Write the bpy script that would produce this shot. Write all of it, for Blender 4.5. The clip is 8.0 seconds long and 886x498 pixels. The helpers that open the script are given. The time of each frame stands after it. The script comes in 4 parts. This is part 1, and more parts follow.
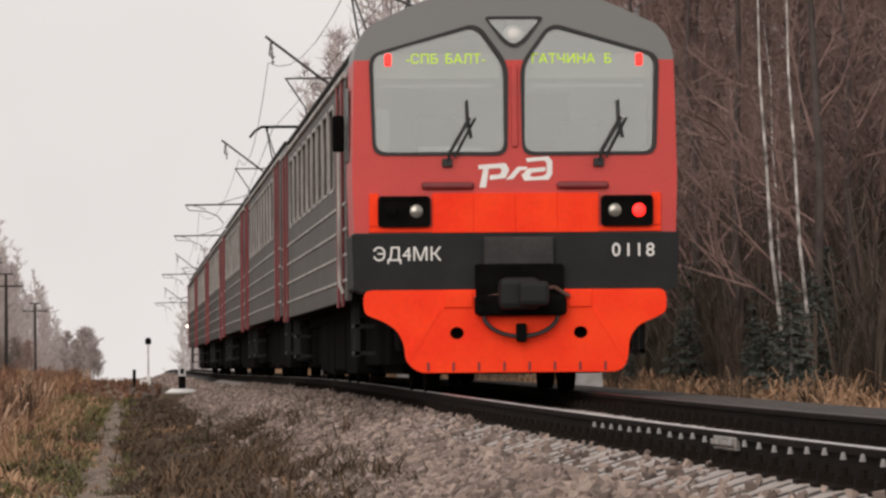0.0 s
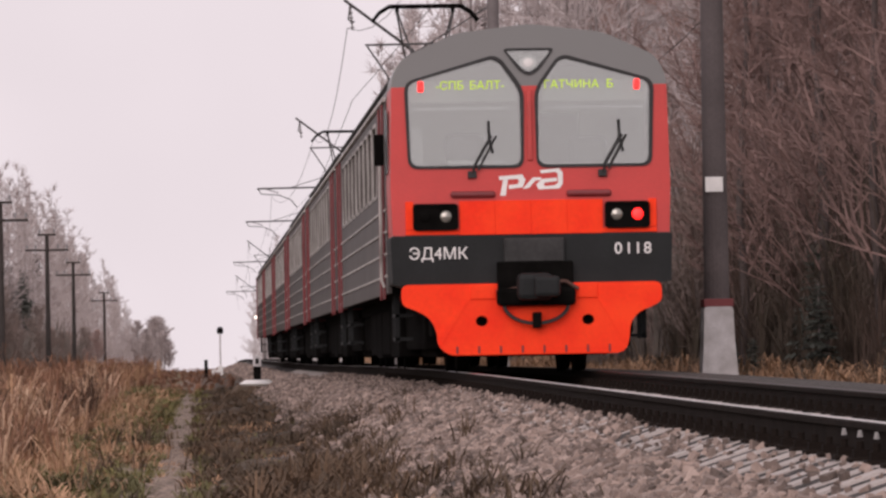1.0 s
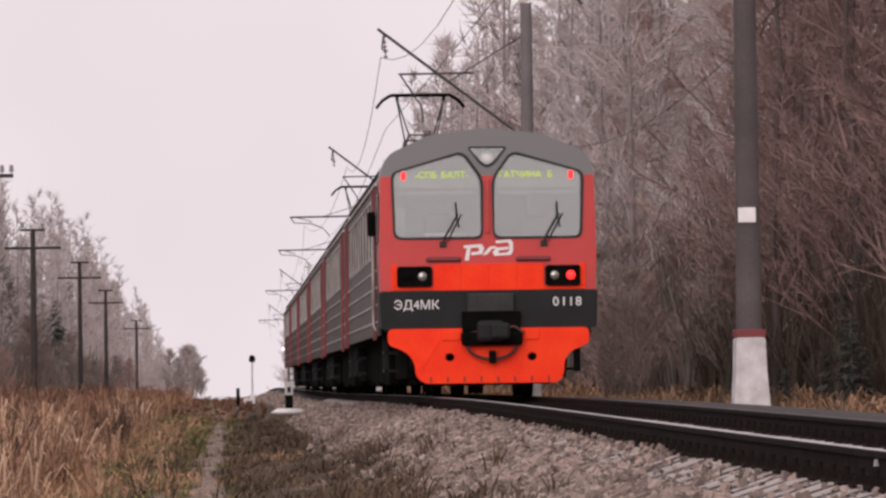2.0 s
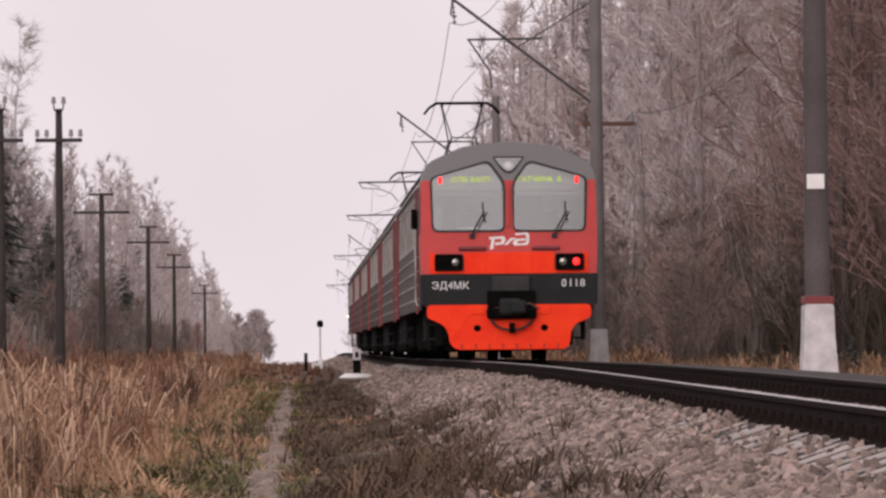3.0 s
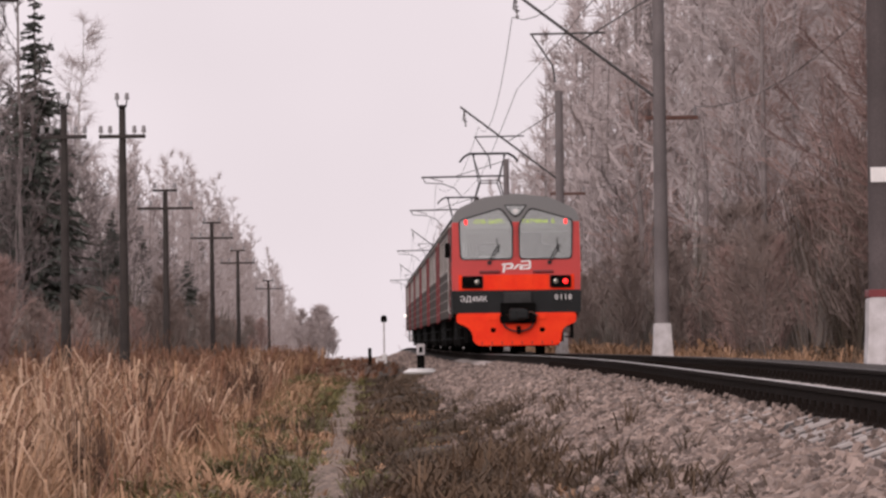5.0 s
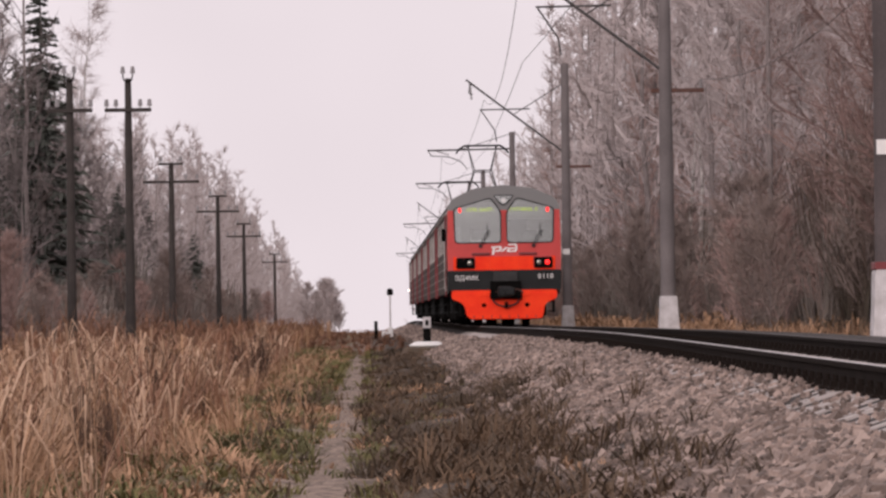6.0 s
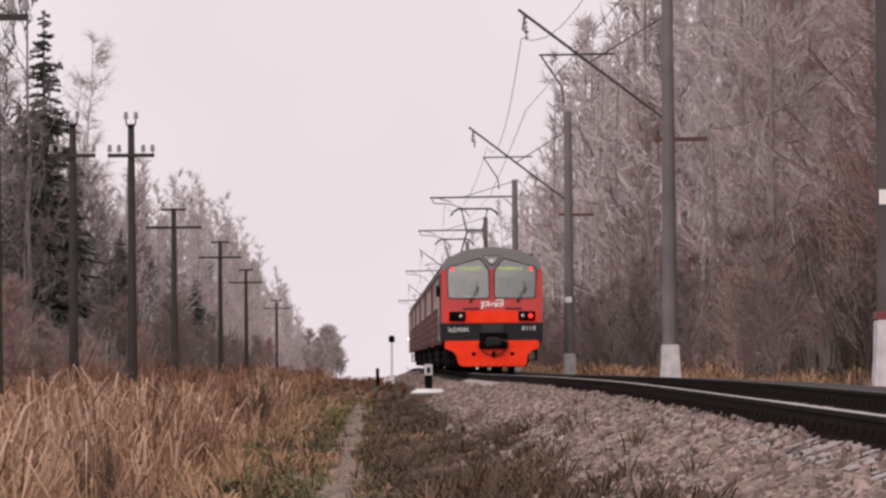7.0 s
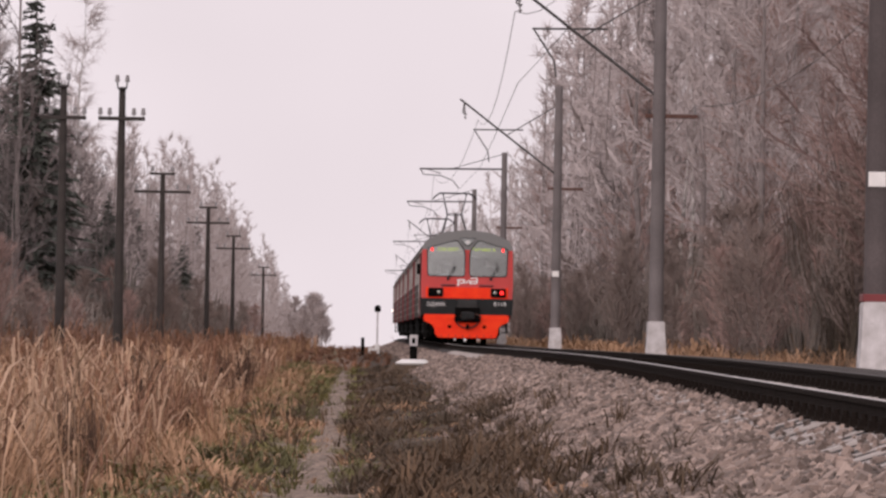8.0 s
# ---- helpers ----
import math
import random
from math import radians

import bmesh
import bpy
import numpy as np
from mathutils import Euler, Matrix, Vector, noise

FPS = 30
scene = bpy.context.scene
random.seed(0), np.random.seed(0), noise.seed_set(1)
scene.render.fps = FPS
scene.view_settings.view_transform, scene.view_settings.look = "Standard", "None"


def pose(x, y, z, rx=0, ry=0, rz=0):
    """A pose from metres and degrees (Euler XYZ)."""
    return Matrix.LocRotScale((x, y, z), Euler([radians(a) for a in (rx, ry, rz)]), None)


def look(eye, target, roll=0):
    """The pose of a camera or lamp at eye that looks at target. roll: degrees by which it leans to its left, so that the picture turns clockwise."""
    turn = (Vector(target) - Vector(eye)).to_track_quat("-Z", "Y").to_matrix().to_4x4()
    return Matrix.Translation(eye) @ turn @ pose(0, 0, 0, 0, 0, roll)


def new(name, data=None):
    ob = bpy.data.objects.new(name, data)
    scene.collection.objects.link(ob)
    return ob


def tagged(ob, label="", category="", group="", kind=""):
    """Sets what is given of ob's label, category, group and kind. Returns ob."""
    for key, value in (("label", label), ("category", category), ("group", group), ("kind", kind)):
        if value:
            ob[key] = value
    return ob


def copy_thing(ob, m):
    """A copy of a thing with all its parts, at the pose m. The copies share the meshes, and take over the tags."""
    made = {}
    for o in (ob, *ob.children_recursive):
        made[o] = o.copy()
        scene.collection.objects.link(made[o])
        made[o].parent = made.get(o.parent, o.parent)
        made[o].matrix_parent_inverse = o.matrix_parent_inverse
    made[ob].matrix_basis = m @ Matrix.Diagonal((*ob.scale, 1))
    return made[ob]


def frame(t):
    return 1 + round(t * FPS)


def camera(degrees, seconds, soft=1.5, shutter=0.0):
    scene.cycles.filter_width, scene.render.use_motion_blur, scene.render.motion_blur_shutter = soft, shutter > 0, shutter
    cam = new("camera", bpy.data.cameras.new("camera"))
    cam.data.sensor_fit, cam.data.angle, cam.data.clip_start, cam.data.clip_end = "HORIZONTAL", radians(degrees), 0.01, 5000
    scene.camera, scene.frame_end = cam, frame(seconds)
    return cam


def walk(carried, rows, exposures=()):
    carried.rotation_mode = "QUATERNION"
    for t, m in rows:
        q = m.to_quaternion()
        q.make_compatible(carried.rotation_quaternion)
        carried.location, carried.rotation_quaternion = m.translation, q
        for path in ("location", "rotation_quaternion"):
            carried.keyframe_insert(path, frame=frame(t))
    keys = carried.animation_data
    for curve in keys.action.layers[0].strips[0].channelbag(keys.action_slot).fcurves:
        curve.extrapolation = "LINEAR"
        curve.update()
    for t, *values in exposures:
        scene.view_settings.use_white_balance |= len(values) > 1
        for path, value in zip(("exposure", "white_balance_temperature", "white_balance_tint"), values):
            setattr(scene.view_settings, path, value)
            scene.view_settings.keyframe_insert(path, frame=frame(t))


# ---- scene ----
LENS = 2 * math.degrees(math.atan(784 / 8000))
cam = camera(LENS, 8.0, soft=2.6)
EYE = 0.37  # above the rail heads, beside the track
# seconds, steps back along the track, yaw, pitch, roll
ROWS = [
    (0.0, 8.6, -3.974, 1.430, 0.480),
    (0.1, 6.4, -4.036, 1.892, 0.540),
    (0.2, 4.3, -3.936, 1.983, 0.600),
    (0.3, 2.4, -3.863, 2.072, 0.620),
    (0.5, 0.0, -3.736, 2.023, 0.520),
    (1.0, 0.0, -3.071, 1.284, 0.980),
    (1.5, 0.0, -3.409, 1.996, 0.560),
    (2.0, 0.0, -2.666, 1.662, 0.720),
    (2.2, 0.0, -2.190, 1.553, 0.420),
    (3.3, 0.0, -1.640, 1.200, 0.590),
    (3.5, 0.0, -1.503, 1.245, 0.600),
    (4.0, 0.0, -1.403, 1.319, 0.559),
    (4.5, 0.0, -1.207, 1.339, 0.640),
    (4.7, 0.0, -1.090, 1.310, 0.650),
    (5.8, 0.0, -0.900, 0.830, 0.790),
    (6.0, 0.0, -0.920, 0.836, 0.804),
    (6.5, 0.0, -0.875, 1.007, 0.869),
    (7.0, 0.0, -0.899, 1.436, 0.450),
    (7.5, 0.0, -1.005, 1.321, -0.446),
    (8.0, 0.0, -1.084, 1.072, -1.000),
]
EXPOSURES = [(0.0, -0.03, 6700, 13), (0.1, -0.03, 6650, 15), (0.3, -0.03, 6600, 25), (8.0, -0.03, 6600, 25)]
walk(cam, [(t, pose(0, -b, EYE, 90 + p, r, y)) for t, b, y, p, r in ROWS], EXPOSURES)

# ---- overcast daylight ----
world = bpy.data.worlds.new("world")
world.use_nodes = True
scene.world = world
wn, wl = world.node_tree.nodes, world.node_tree.links
sky = wn.new("ShaderNodeTexSky")
sky.sky_type = "NISHITA"
sky.sun_disc = False
sky.sun_elevation, sky.sun_rotation = radians(22), radians(198)
sky.dust_density = 6.0
cloud = wn.new("ShaderNodeMix")
cloud.data_type = "RGBA"
cloud.inputs[0].default_value = 0.96
cloud.inputs[7].default_value = (6.9, 6.75, 6.65, 1)
wl.new(sky.outputs[0], cloud.inputs[6])
mottle, span, shade = wn.new("ShaderNodeTexNoise"), wn.new("ShaderNodeMapRange"), wn.new("ShaderNodeVectorMath")
mottle.inputs["Scale"].default_value, mottle.inputs["Detail"].default_value = 7.0, 3
span.inputs[1].default_value, span.inputs[2].default_value = 0.3, 0.7
span.inputs[3].default_value, span.inputs[4].default_value = 0.90, 1.04
shade.operation = "SCALE"
wl.new(wn.new("ShaderNodeTexCoord").outputs["Generated"], mottle.inputs["Vector"])
wl.new(mottle.outputs["Fac"], span.inputs[0])
wl.new(cloud.outputs[2], shade.inputs[0])
wl.new(span.outputs[0], shade.inputs["Scale"])
wl.new(shade.outputs[0], wn["Background"].inputs[0])
wn["Background"].inputs[1].default_value = 0.125
sun_data = bpy.data.lights.new("sun", "SUN")
sun_data.energy, sun_data.angle, sun_data.color = 1.5, radians(45), (1.0, 0.95, 0.91)
sun = new("sun", sun_data)
sun.matrix_world = look((0, 0, 25), (20, 60, 0))

TRACK = 4.12  # the track's centre line

# ---- materials ----
def material(name, colour, rough=0.6, metal=0.0, scale=6.0, vary=0.25, fine=60.0, bump=0.15, tint=None, per_object=0.0, per_island=0.0, coat=0.0, spec=0.5):
    """A surface with broad stains and fine grain; tint: the second colour of the stains."""
    m = bpy.data.materials.new(name)
    m.use_nodes = True
    n, l = m.node_tree.nodes, m.node_tree.links
    b = n["Principled BSDF"]
    b.inputs["Roughness"].default_value, b.inputs["Metallic"].default_value = rough, metal
    b.inputs["Coat Weight"].default_value = coat
    b.inputs["Specular IOR Level"].default_value = spec
    co = n.new("ShaderNodeTexCoord")
    big, small = n.new("ShaderNodeTexNoise"), n.new("ShaderNodeTexNoise")
    big.inputs["Scale"].default_value, small.inputs["Scale"].default_value = scale, fine
    big.inputs["Detail"].default_value = 5
    for t in (big, small):
        l.new(co.outputs["Object"], t.inputs["Vector"])
    other = tint or tuple(c * (1 - vary) for c in colour)
    mix = n.new("ShaderNodeMix")
    mix.data_type = "RGBA"
    mix.inputs[6].default_value, mix.inputs[7].default_value = (*colour, 1), (*other, 1)
    ramp = n.new("ShaderNodeMapRange")
    ramp.inputs[1].default_value, ramp.inputs[2].default_value = 0.35, 0.68
    l.new(big.outputs["Fac"], ramp.inputs[0])
    l.new(ramp.outputs[0], mix.inputs[0])
    hsv = n.new("ShaderNodeHueSaturation")
    l.new(mix.outputs[2], hsv.inputs["Color"])
    val = n.new("ShaderNodeMapRange")
    val.inputs[3].default_value, val.inputs[4].default_value = 1 - vary * 0.8, 1 + vary * 0.8
    src = small.outputs["Fac"]
    if per_object or per_island:
        add = n.new("ShaderNodeMath")
        add.operation = "MULTIPLY_ADD"
        info = n.new("ShaderNodeObjectInfo") if per_object else n.new("ShaderNodeNewGeometry")
        l.new(info.outputs["Random" if per_object else "Random Per Island"], add.inputs[0])
        add.inputs[1].default_value = per_object or per_island
        l.new(src, add.inputs[2])
        src = add.outputs[0]
        val.inputs[1].default_value, val.inputs[2].default_value = 0.2, 0.8 + (per_object or per_island)
    l.new(src, val.inputs[0])
    l.new(val.outputs[0], hsv.inputs["Value"])
    l.new(hsv.outputs[0], b.inputs["Base Color"])
    if bump:
        bp = n.new("ShaderNodeBump")
        bp.inputs["Strength"].default_value = bump
        bp.inputs["Distance"].default_value = 0.02
        l.new(small.outputs["Fac"], bp.inputs["Height"])
        l.new(bp.outputs[0], b.inputs["Normal"])
    return m


def glowing(name, colour, strength):
    m = bpy.data.materials.new(name)
    m.use_nodes = True
    b = m.node_tree.nodes["Principled BSDF"]
    b.inputs["Base Color"].default_value = (*colour, 1)
    b.inputs["Emission Color"].default_value = (*colour, 1)
    b.inputs["Emission Strength"].default_value = strength
    return m


def coated_glass(name, tint, reflect):
    """Glass with a partly reflecting coating."""
    m = bpy.data.materials.new(name)
    m.use_nodes = True
    n, l = m.node_tree.nodes, m.node_tree.links
    n.remove(n["Principled BSDF"])
    clear, gloss, mix = n.new("ShaderNodeBsdfTransparent"), n.new("ShaderNodeBsdfGlossy"), n.new("ShaderNodeMixShader")
    clear.inputs[0].default_value = (*tint, 1)
    gloss.inputs["Roughness"].default_value = 0.12
    gloss.inputs[0].default_value = (0.8, 0.82, 0.8, 1)
    mix.inputs[0].default_value = reflect
    l.new(clear.outputs[0], mix.inputs[1])
    l.new(gloss.outputs[0], mix.inputs[2])
    l.new(mix.outputs[0], n["Material Output"].inputs[0])
    return m


RED = material("red paint", (0.56, 0.042, 0.034), 0.42, scale=1.5, vary=0.18, fine=25, bump=0.03, tint=(0.34, 0.03, 0.024))
ORANGE = material("orange signal paint", (1.0, 0.056, 0.008), 0.6, scale=2, vary=0.12, fine=20, bump=0.03, tint=(0.92, 0.032, 0.005), spec=0.2)
DARK = material("dark grey paint", (0.016, 0.018, 0.018), 0.62, spec=0.2, scale=2, vary=0.3, fine=25, bump=0.03)
ROOF = material("grey roof paint", (0.17, 0.172, 0.168), 0.55, scale=1.2, vary=0.3, fine=18, bump=0.05, tint=(0.11, 0.108, 0.105))
COVER = material("dull grey cover paint", (0.045, 0.045, 0.044), 0.6, scale=4, vary=0.4, fine=22, bump=0.05, spec=0.2)
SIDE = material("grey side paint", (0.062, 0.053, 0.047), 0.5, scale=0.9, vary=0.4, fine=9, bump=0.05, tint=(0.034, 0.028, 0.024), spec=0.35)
LIGHT_TRIM = material("pale rib paint", (0.46, 0.44, 0.41), 0.45, scale=1.6, vary=0.35, bump=0.03, tint=(0.16, 0.14, 0.125))
DOOR_RED = material("dark red door paint", (0.20, 0.022, 0.024), 0.45, scale=2, vary=0.3, bump=0.04)
# Black iron; under the cars its near-black colour also stands in for shade.
BLACK = material("black iron and underfloor shade", (0.007, 0.0065, 0.006), 0.95, spec=0.02, scale=4, vary=0.4, bump=0.2)
RUBBER = material("black rubber", (0.012, 0.012, 0.012), 0.6, vary=0.2, bump=0.05)
STEEL = material("worn steel", (0.32, 0.3, 0.28), 0.35, metal=0.9, vary=0.3, bump=0.05)
WHITE = material("white paint", (0.78, 0.77, 0.74), 0.5, vary=0.1, bump=0.03)
CABIN = material("pale cabin lining", (0.62, 0.62, 0.55), 0.7, scale=1.5, vary=0.25, bump=0.0)
GLASS = coated_glass("coated cab glass", (0.82, 0.86, 0.86), 0.36)
SIDE_GLASS = coated_glass("dark side glass", (0.3, 0.32, 0.32), 0.25)
LENS_GLASS = material("lamp lens", (0.35, 0.34, 0.3), 0.15, metal=0.6, vary=0.2, bump=0.0)
RED_GLOW = glowing("lit red lamp", (1.0, 0.02, 0.015), 2.2)
LED = glowing("lit green letters", (0.42, 0.62, 0.02), 0.55)
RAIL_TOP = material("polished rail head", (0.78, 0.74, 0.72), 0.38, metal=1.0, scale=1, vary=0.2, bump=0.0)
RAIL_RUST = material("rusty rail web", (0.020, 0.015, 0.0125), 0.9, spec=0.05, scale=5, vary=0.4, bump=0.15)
CONCRETE = material("weathered concrete", (0.46, 0.41, 0.38), 0.85, scale=3, vary=0.25, fine=80, bump=0.3, per_object=0.3)
# The near pole stays dark; the farther poles' concrete is paled to stand for haze.
POLE_CONCRETE = material("dark concrete", (0.10, 0.082, 0.08), 0.85, scale=0.9, vary=0.4, fine=30, bump=0.25)
HAZED_CONCRETE = material("grey concrete paled for haze", (0.175, 0.155, 0.152), 0.9, scale=0.8, vary=0.35, fine=30, bump=0.2)
LIME = material("limewashed concrete", (0.62, 0.60, 0.60), 0.85, scale=4, vary=0.2, fine=40, bump=0.2, tint=(0.42, 0.40, 0.39))
STONE = material("crushed stone", (0.285, 0.222, 0.19), 0.9, scale=1.2, vary=0.95, fine=40, bump=0.3, per_island=2.0, tint=(0.20, 0.15, 0.125))
TAR_WOOD = material("tarred pole wood", (0.045, 0.038, 0.034), 0.9, scale=3, vary=0.35, fine=30, bump=0.3)
PORCELAIN = material("porcelain insulator", (0.25, 0.24, 0.24), 0.3, vary=0.2, bump=0.0)
CABLE = material("dark wire", (0.05, 0.048, 0.046), 0.6, vary=0.2, bump=0.0)
BIRCH = material("birch bark", (0.6, 0.56, 0.53), 0.85, scale=4, vary=0.3, fine=18, bump=0.2, tint=(0.10, 0.09, 0.08))
# Bark and twigs of most trees are paled to stand for haze.
BARK = material("grey brown bark", (0.25, 0.215, 0.205), 0.9, scale=3, vary=0.35, fine=25, bump=0.3)
HAZED_TWIGS = material("bare twigs paled for haze", (0.465, 0.405, 0.39), 0.9, scale=0.4, vary=0.22, fine=3, bump=0.0, per_object=0.5)
# Nearest woods: the same growth in darker colours, with no haze put in.
NEAR_BARK = material("near bark without haze", (0.085, 0.066, 0.060), 0.85, scale=3, vary=0.4, fine=25, bump=0.3)
NEAR_TWIGS = material("near twigs without haze", (0.19, 0.125, 0.108), 0.9, scale=0.5, vary=0.4, fine=3, bump=0.0, per_object=0.5)
NEAR_TWIGS_RED = material("red-brown near twigs", (0.25, 0.16, 0.14), 0.9, scale=0.5, vary=0.4, fine=3, bump=0.0, per_object=0.5)
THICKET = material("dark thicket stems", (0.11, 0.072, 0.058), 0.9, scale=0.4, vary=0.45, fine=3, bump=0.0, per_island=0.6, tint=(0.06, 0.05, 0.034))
DIM_TWIGS = material("darker grey twigs", (0.175, 0.15, 0.143), 0.9, scale=0.4, vary=0.25, fine=3, bump=0.0, per_object=0.4)
RUSSET = material("russet twigs", (0.37, 0.255, 0.225), 0.9, scale=0.4, vary=0.3, fine=3, bump=0.0, per_object=0.5)
NEEDLES = material("spruce needles", (0.085, 0.094, 0.078), 0.8, scale=1, vary=0.35, fine=8, bump=0.0, per_object=0.3)
DRY_GRASS = material("dry grass", (0.45, 0.275, 0.165), 0.9, scale=0.7, vary=0.5, fine=2.2, bump=0.0, per_island=0.9, tint=(0.27, 0.155, 0.085))
PLUMES = material("pale grass plumes", (0.50, 0.35, 0.245), 0.95, scale=0.8, vary=0.35, fine=4, bump=0.0, per_island=0.7, tint=(0.38, 0.24, 0.15))
BROWN_STALKS = material("dark brown weed stalks", (0.085, 0.046, 0.028), 0.9, scale=1, vary=0.4, fine=5, bump=0.0, per_island=0.6)
GREEN_GRASS = material("fading green grass", (0.17, 0.15, 0.05), 0.9, scale=0.5, vary=0.35, fine=3, bump=0.0, per_island=0.6, tint=(0.09, 0.085, 0.035))
WEEDS = material("dark dead weeds", (0.13, 0.08, 0.046), 0.9, scale=0.9, vary=0.45, fine=3, bump=0.0, per_island=0.9, tint=(0.05, 0.038, 0.025))
RUSSET_WEED = material("russet weeds", (0.27, 0.135, 0.08), 0.9, scale=0.5, vary=0.4, fine=3, bump=0.0, per_island=0.6, tint=(0.13, 0.07, 0.045))
UNDERGROWTH = material("brown undergrowth", (0.21, 0.175, 0.155), 0.9, scale=0.3, vary=0.3, fine=2, bump=0.0, per_island=0.5, tint=(0.14, 0.125, 0.105))
MARK_WHITE = material("whitened bolt", (0.28, 0.27, 0.26), 0.7, vary=0.3, bump=0.0)
RUST_BROWN = material("rust brown iron", (0.12, 0.055, 0.04), 0.8, vary=0.4, bump=0.1)
# Equally worn steel; the right rail's missing reflection is put in as darker metal.
RAIL_NO_GLINT = material("rail head without glint", (0.10, 0.09, 0.085), 0.5, metal=1.0, scale=1, vary=0.3, bump=0.0)
SHRUB = material("brown shrub twigs", (0.25, 0.195, 0.17), 0.9, scale=0.4, vary=0.35, fine=3, bump=0.0, per_object=0.6)
LAMP_WHITE = glowing("lit white lamp", (1.0, 0.9, 0.75), 3.0)


# ---- building blocks ----
def part(name, bm, mat, parent=None, label="", smooth=False):
    """Links a bmesh as one mesh object, under a thing or a part."""
    me = bpy.data.meshes.new(name)
    bmesh.ops.recalc_face_normals(bm, faces=bm.faces)
    bm.to_mesh(me)
    bm.free()
    me.materials.append(mat)
    if smooth:
        me.shade_smooth()
    ob = new(name, me)
    ob.parent = parent
    if label:
        tagged(ob, label)
    return ob


def from_arrays(name, verts, faces, mat, parent=None, label=""):
    me = bpy.data.meshes.new(name)
    me.from_pydata(verts, [], faces)
    me.materials.append(mat)
    ob = new(name, me)
    ob.parent = parent
    if label:
        tagged(ob, label)
    return ob


def box(bm, x0, x1, y0, y1, z0, z1, bevel=0.0):
    made = bmesh.ops.create_cube(bm, size=1.0, matrix=Matrix.Translation(((x0 + x1) / 2, (y0 + y1) / 2, (z0 + z1) / 2)) @ Matrix.Diagonal((abs(x1 - x0), abs(y1 - y0), abs(z1 - z0), 1)))
    if bevel:
        edges = {e for v in made["verts"] for e in v.link_edges}
        bmesh.ops.bevel(bm, geom=list(edges), offset=bevel, segments=2, affect="EDGES", profile=0.5)
    return bm


def boxed(*args, **kw):
    return box(bmesh.new(), *args, **kw)


def cyl(bm, p, q, r0, r1=None, n=12):
    """A rod from p to q."""
    p, q = Vector(p), Vector(q)
    d = q - p
    m = Matrix.Translation((p + q) / 2) @ d.to_track_quat("Z", "Y").to_matrix().to_4x4()
    bmesh.ops.create_cone(bm, cap_ends=True, segments=n, radius1=r0, radius2=r0 if r1 is None else r1, depth=d.length, matrix=m)
    return bm


def tube(bm, pts, r, n=6):
    for a, b in zip(pts, pts[1:]):
        cyl(bm, a, b, r, n=n)
    return bm


def prism(bm, outline, d0, d1, axis="y"):
    """Extrudes an outline: of (x, z) along y, or of (y, z) along x."""
    at = (lambda a, b, d: (a, d, b)) if axis == "y" else (lambda a, b, d: (d, a, b))
    lo = [bm.verts.new(at(a, b, d0)) for a, b in outline]
    hi = [bm.verts.new(at(a, b, d1)) for a, b in outline]
    bm.faces.new(lo)
    bm.faces.new(hi[::-1])
    for i in range(len(lo)):
        j = (i + 1) % len(lo)
        bm.faces.new((lo[i], hi[i], hi[j], lo[j]))
    return bm


def rounded(outline, r, n=4):
    """The outline with its corners rounded to about r."""
    out = []
    k = len(outline)
    for i in range(k):
        p, a, b = Vector(outline[i]), Vector(outline[i - 1]), Vector(outline[(i + 1) % k])
        u, v = a - p, b - p
        s = min(r, u.length * 0.45, v.length * 0.45)
        u, v = p + u.normalized() * s, p + v.normalized() * s
        for j in range(n + 1):
            t = j / n
            out.append(tuple(u * (1 - t) ** 2 + p * (2 * t * (1 - t)) + v * t * t))
    return out


def plate(outline, holes, d0, d1, axis="y"):
    """A sheet with openings that go through it."""
    bm = bmesh.new()
    at = (lambda a, b, d: (a, d, b)) if axis == "y" else (lambda a, b, d: (d, a, b))
    edges = []
    for loop in (outline, *holes):
        vs = [bm.verts.new(at(a, b, d0)) for a, b in loop]
        edges += [bm.edges.new((vs[i], vs[(i + 1) % len(vs)])) for i in range(len(vs))]
    bmesh.ops.triangle_fill(bm, use_beauty=True, use_dissolve=False, edges=edges)
    made = bmesh.ops.extrude_face_region(bm, geom=bm.faces[:])
    shift = Vector(at(0, 0, d1 - d0))
    for g in made["geom"]:
        if isinstance(g, bmesh.types.BMVert):
            g.co += shift
    return bm


def ring(outline, inner, d0, d1):
    return plate(outline, [inner], d0, d1)


def grown(outline, by):
    c = sum((Vector(p) for p in outline), Vector((0, 0))) / len(outline)
    return [tuple(Vector(p) + (Vector(p) - c).normalized() * by) for p in outline]


def lettering(name, text, size, mat, parent, m, label="", heavy=0.0):
    cu = bpy.data.curves.new(name, "FONT")
    cu.body, cu.size, cu.extrude, cu.align_x, cu.align_y = text, size, 0.004, "CENTER", "CENTER"
    cu.offset = heavy
    tmp = bpy.data.objects.new(name, cu)
    scene.collection.objects.link(tmp)
    me = bpy.data.meshes.new_from_object(tmp.evaluated_get(bpy.context.evaluated_depsgraph_get()))
    bpy.data.objects.remove(tmp)
    bpy.data.curves.remove(cu)
    me.transform(m)
    me.materials.clear()
    me.materials.append(mat)
    ob = new(name, me)
    ob.parent = parent
    if label:
        tagged(ob, label)
    return ob


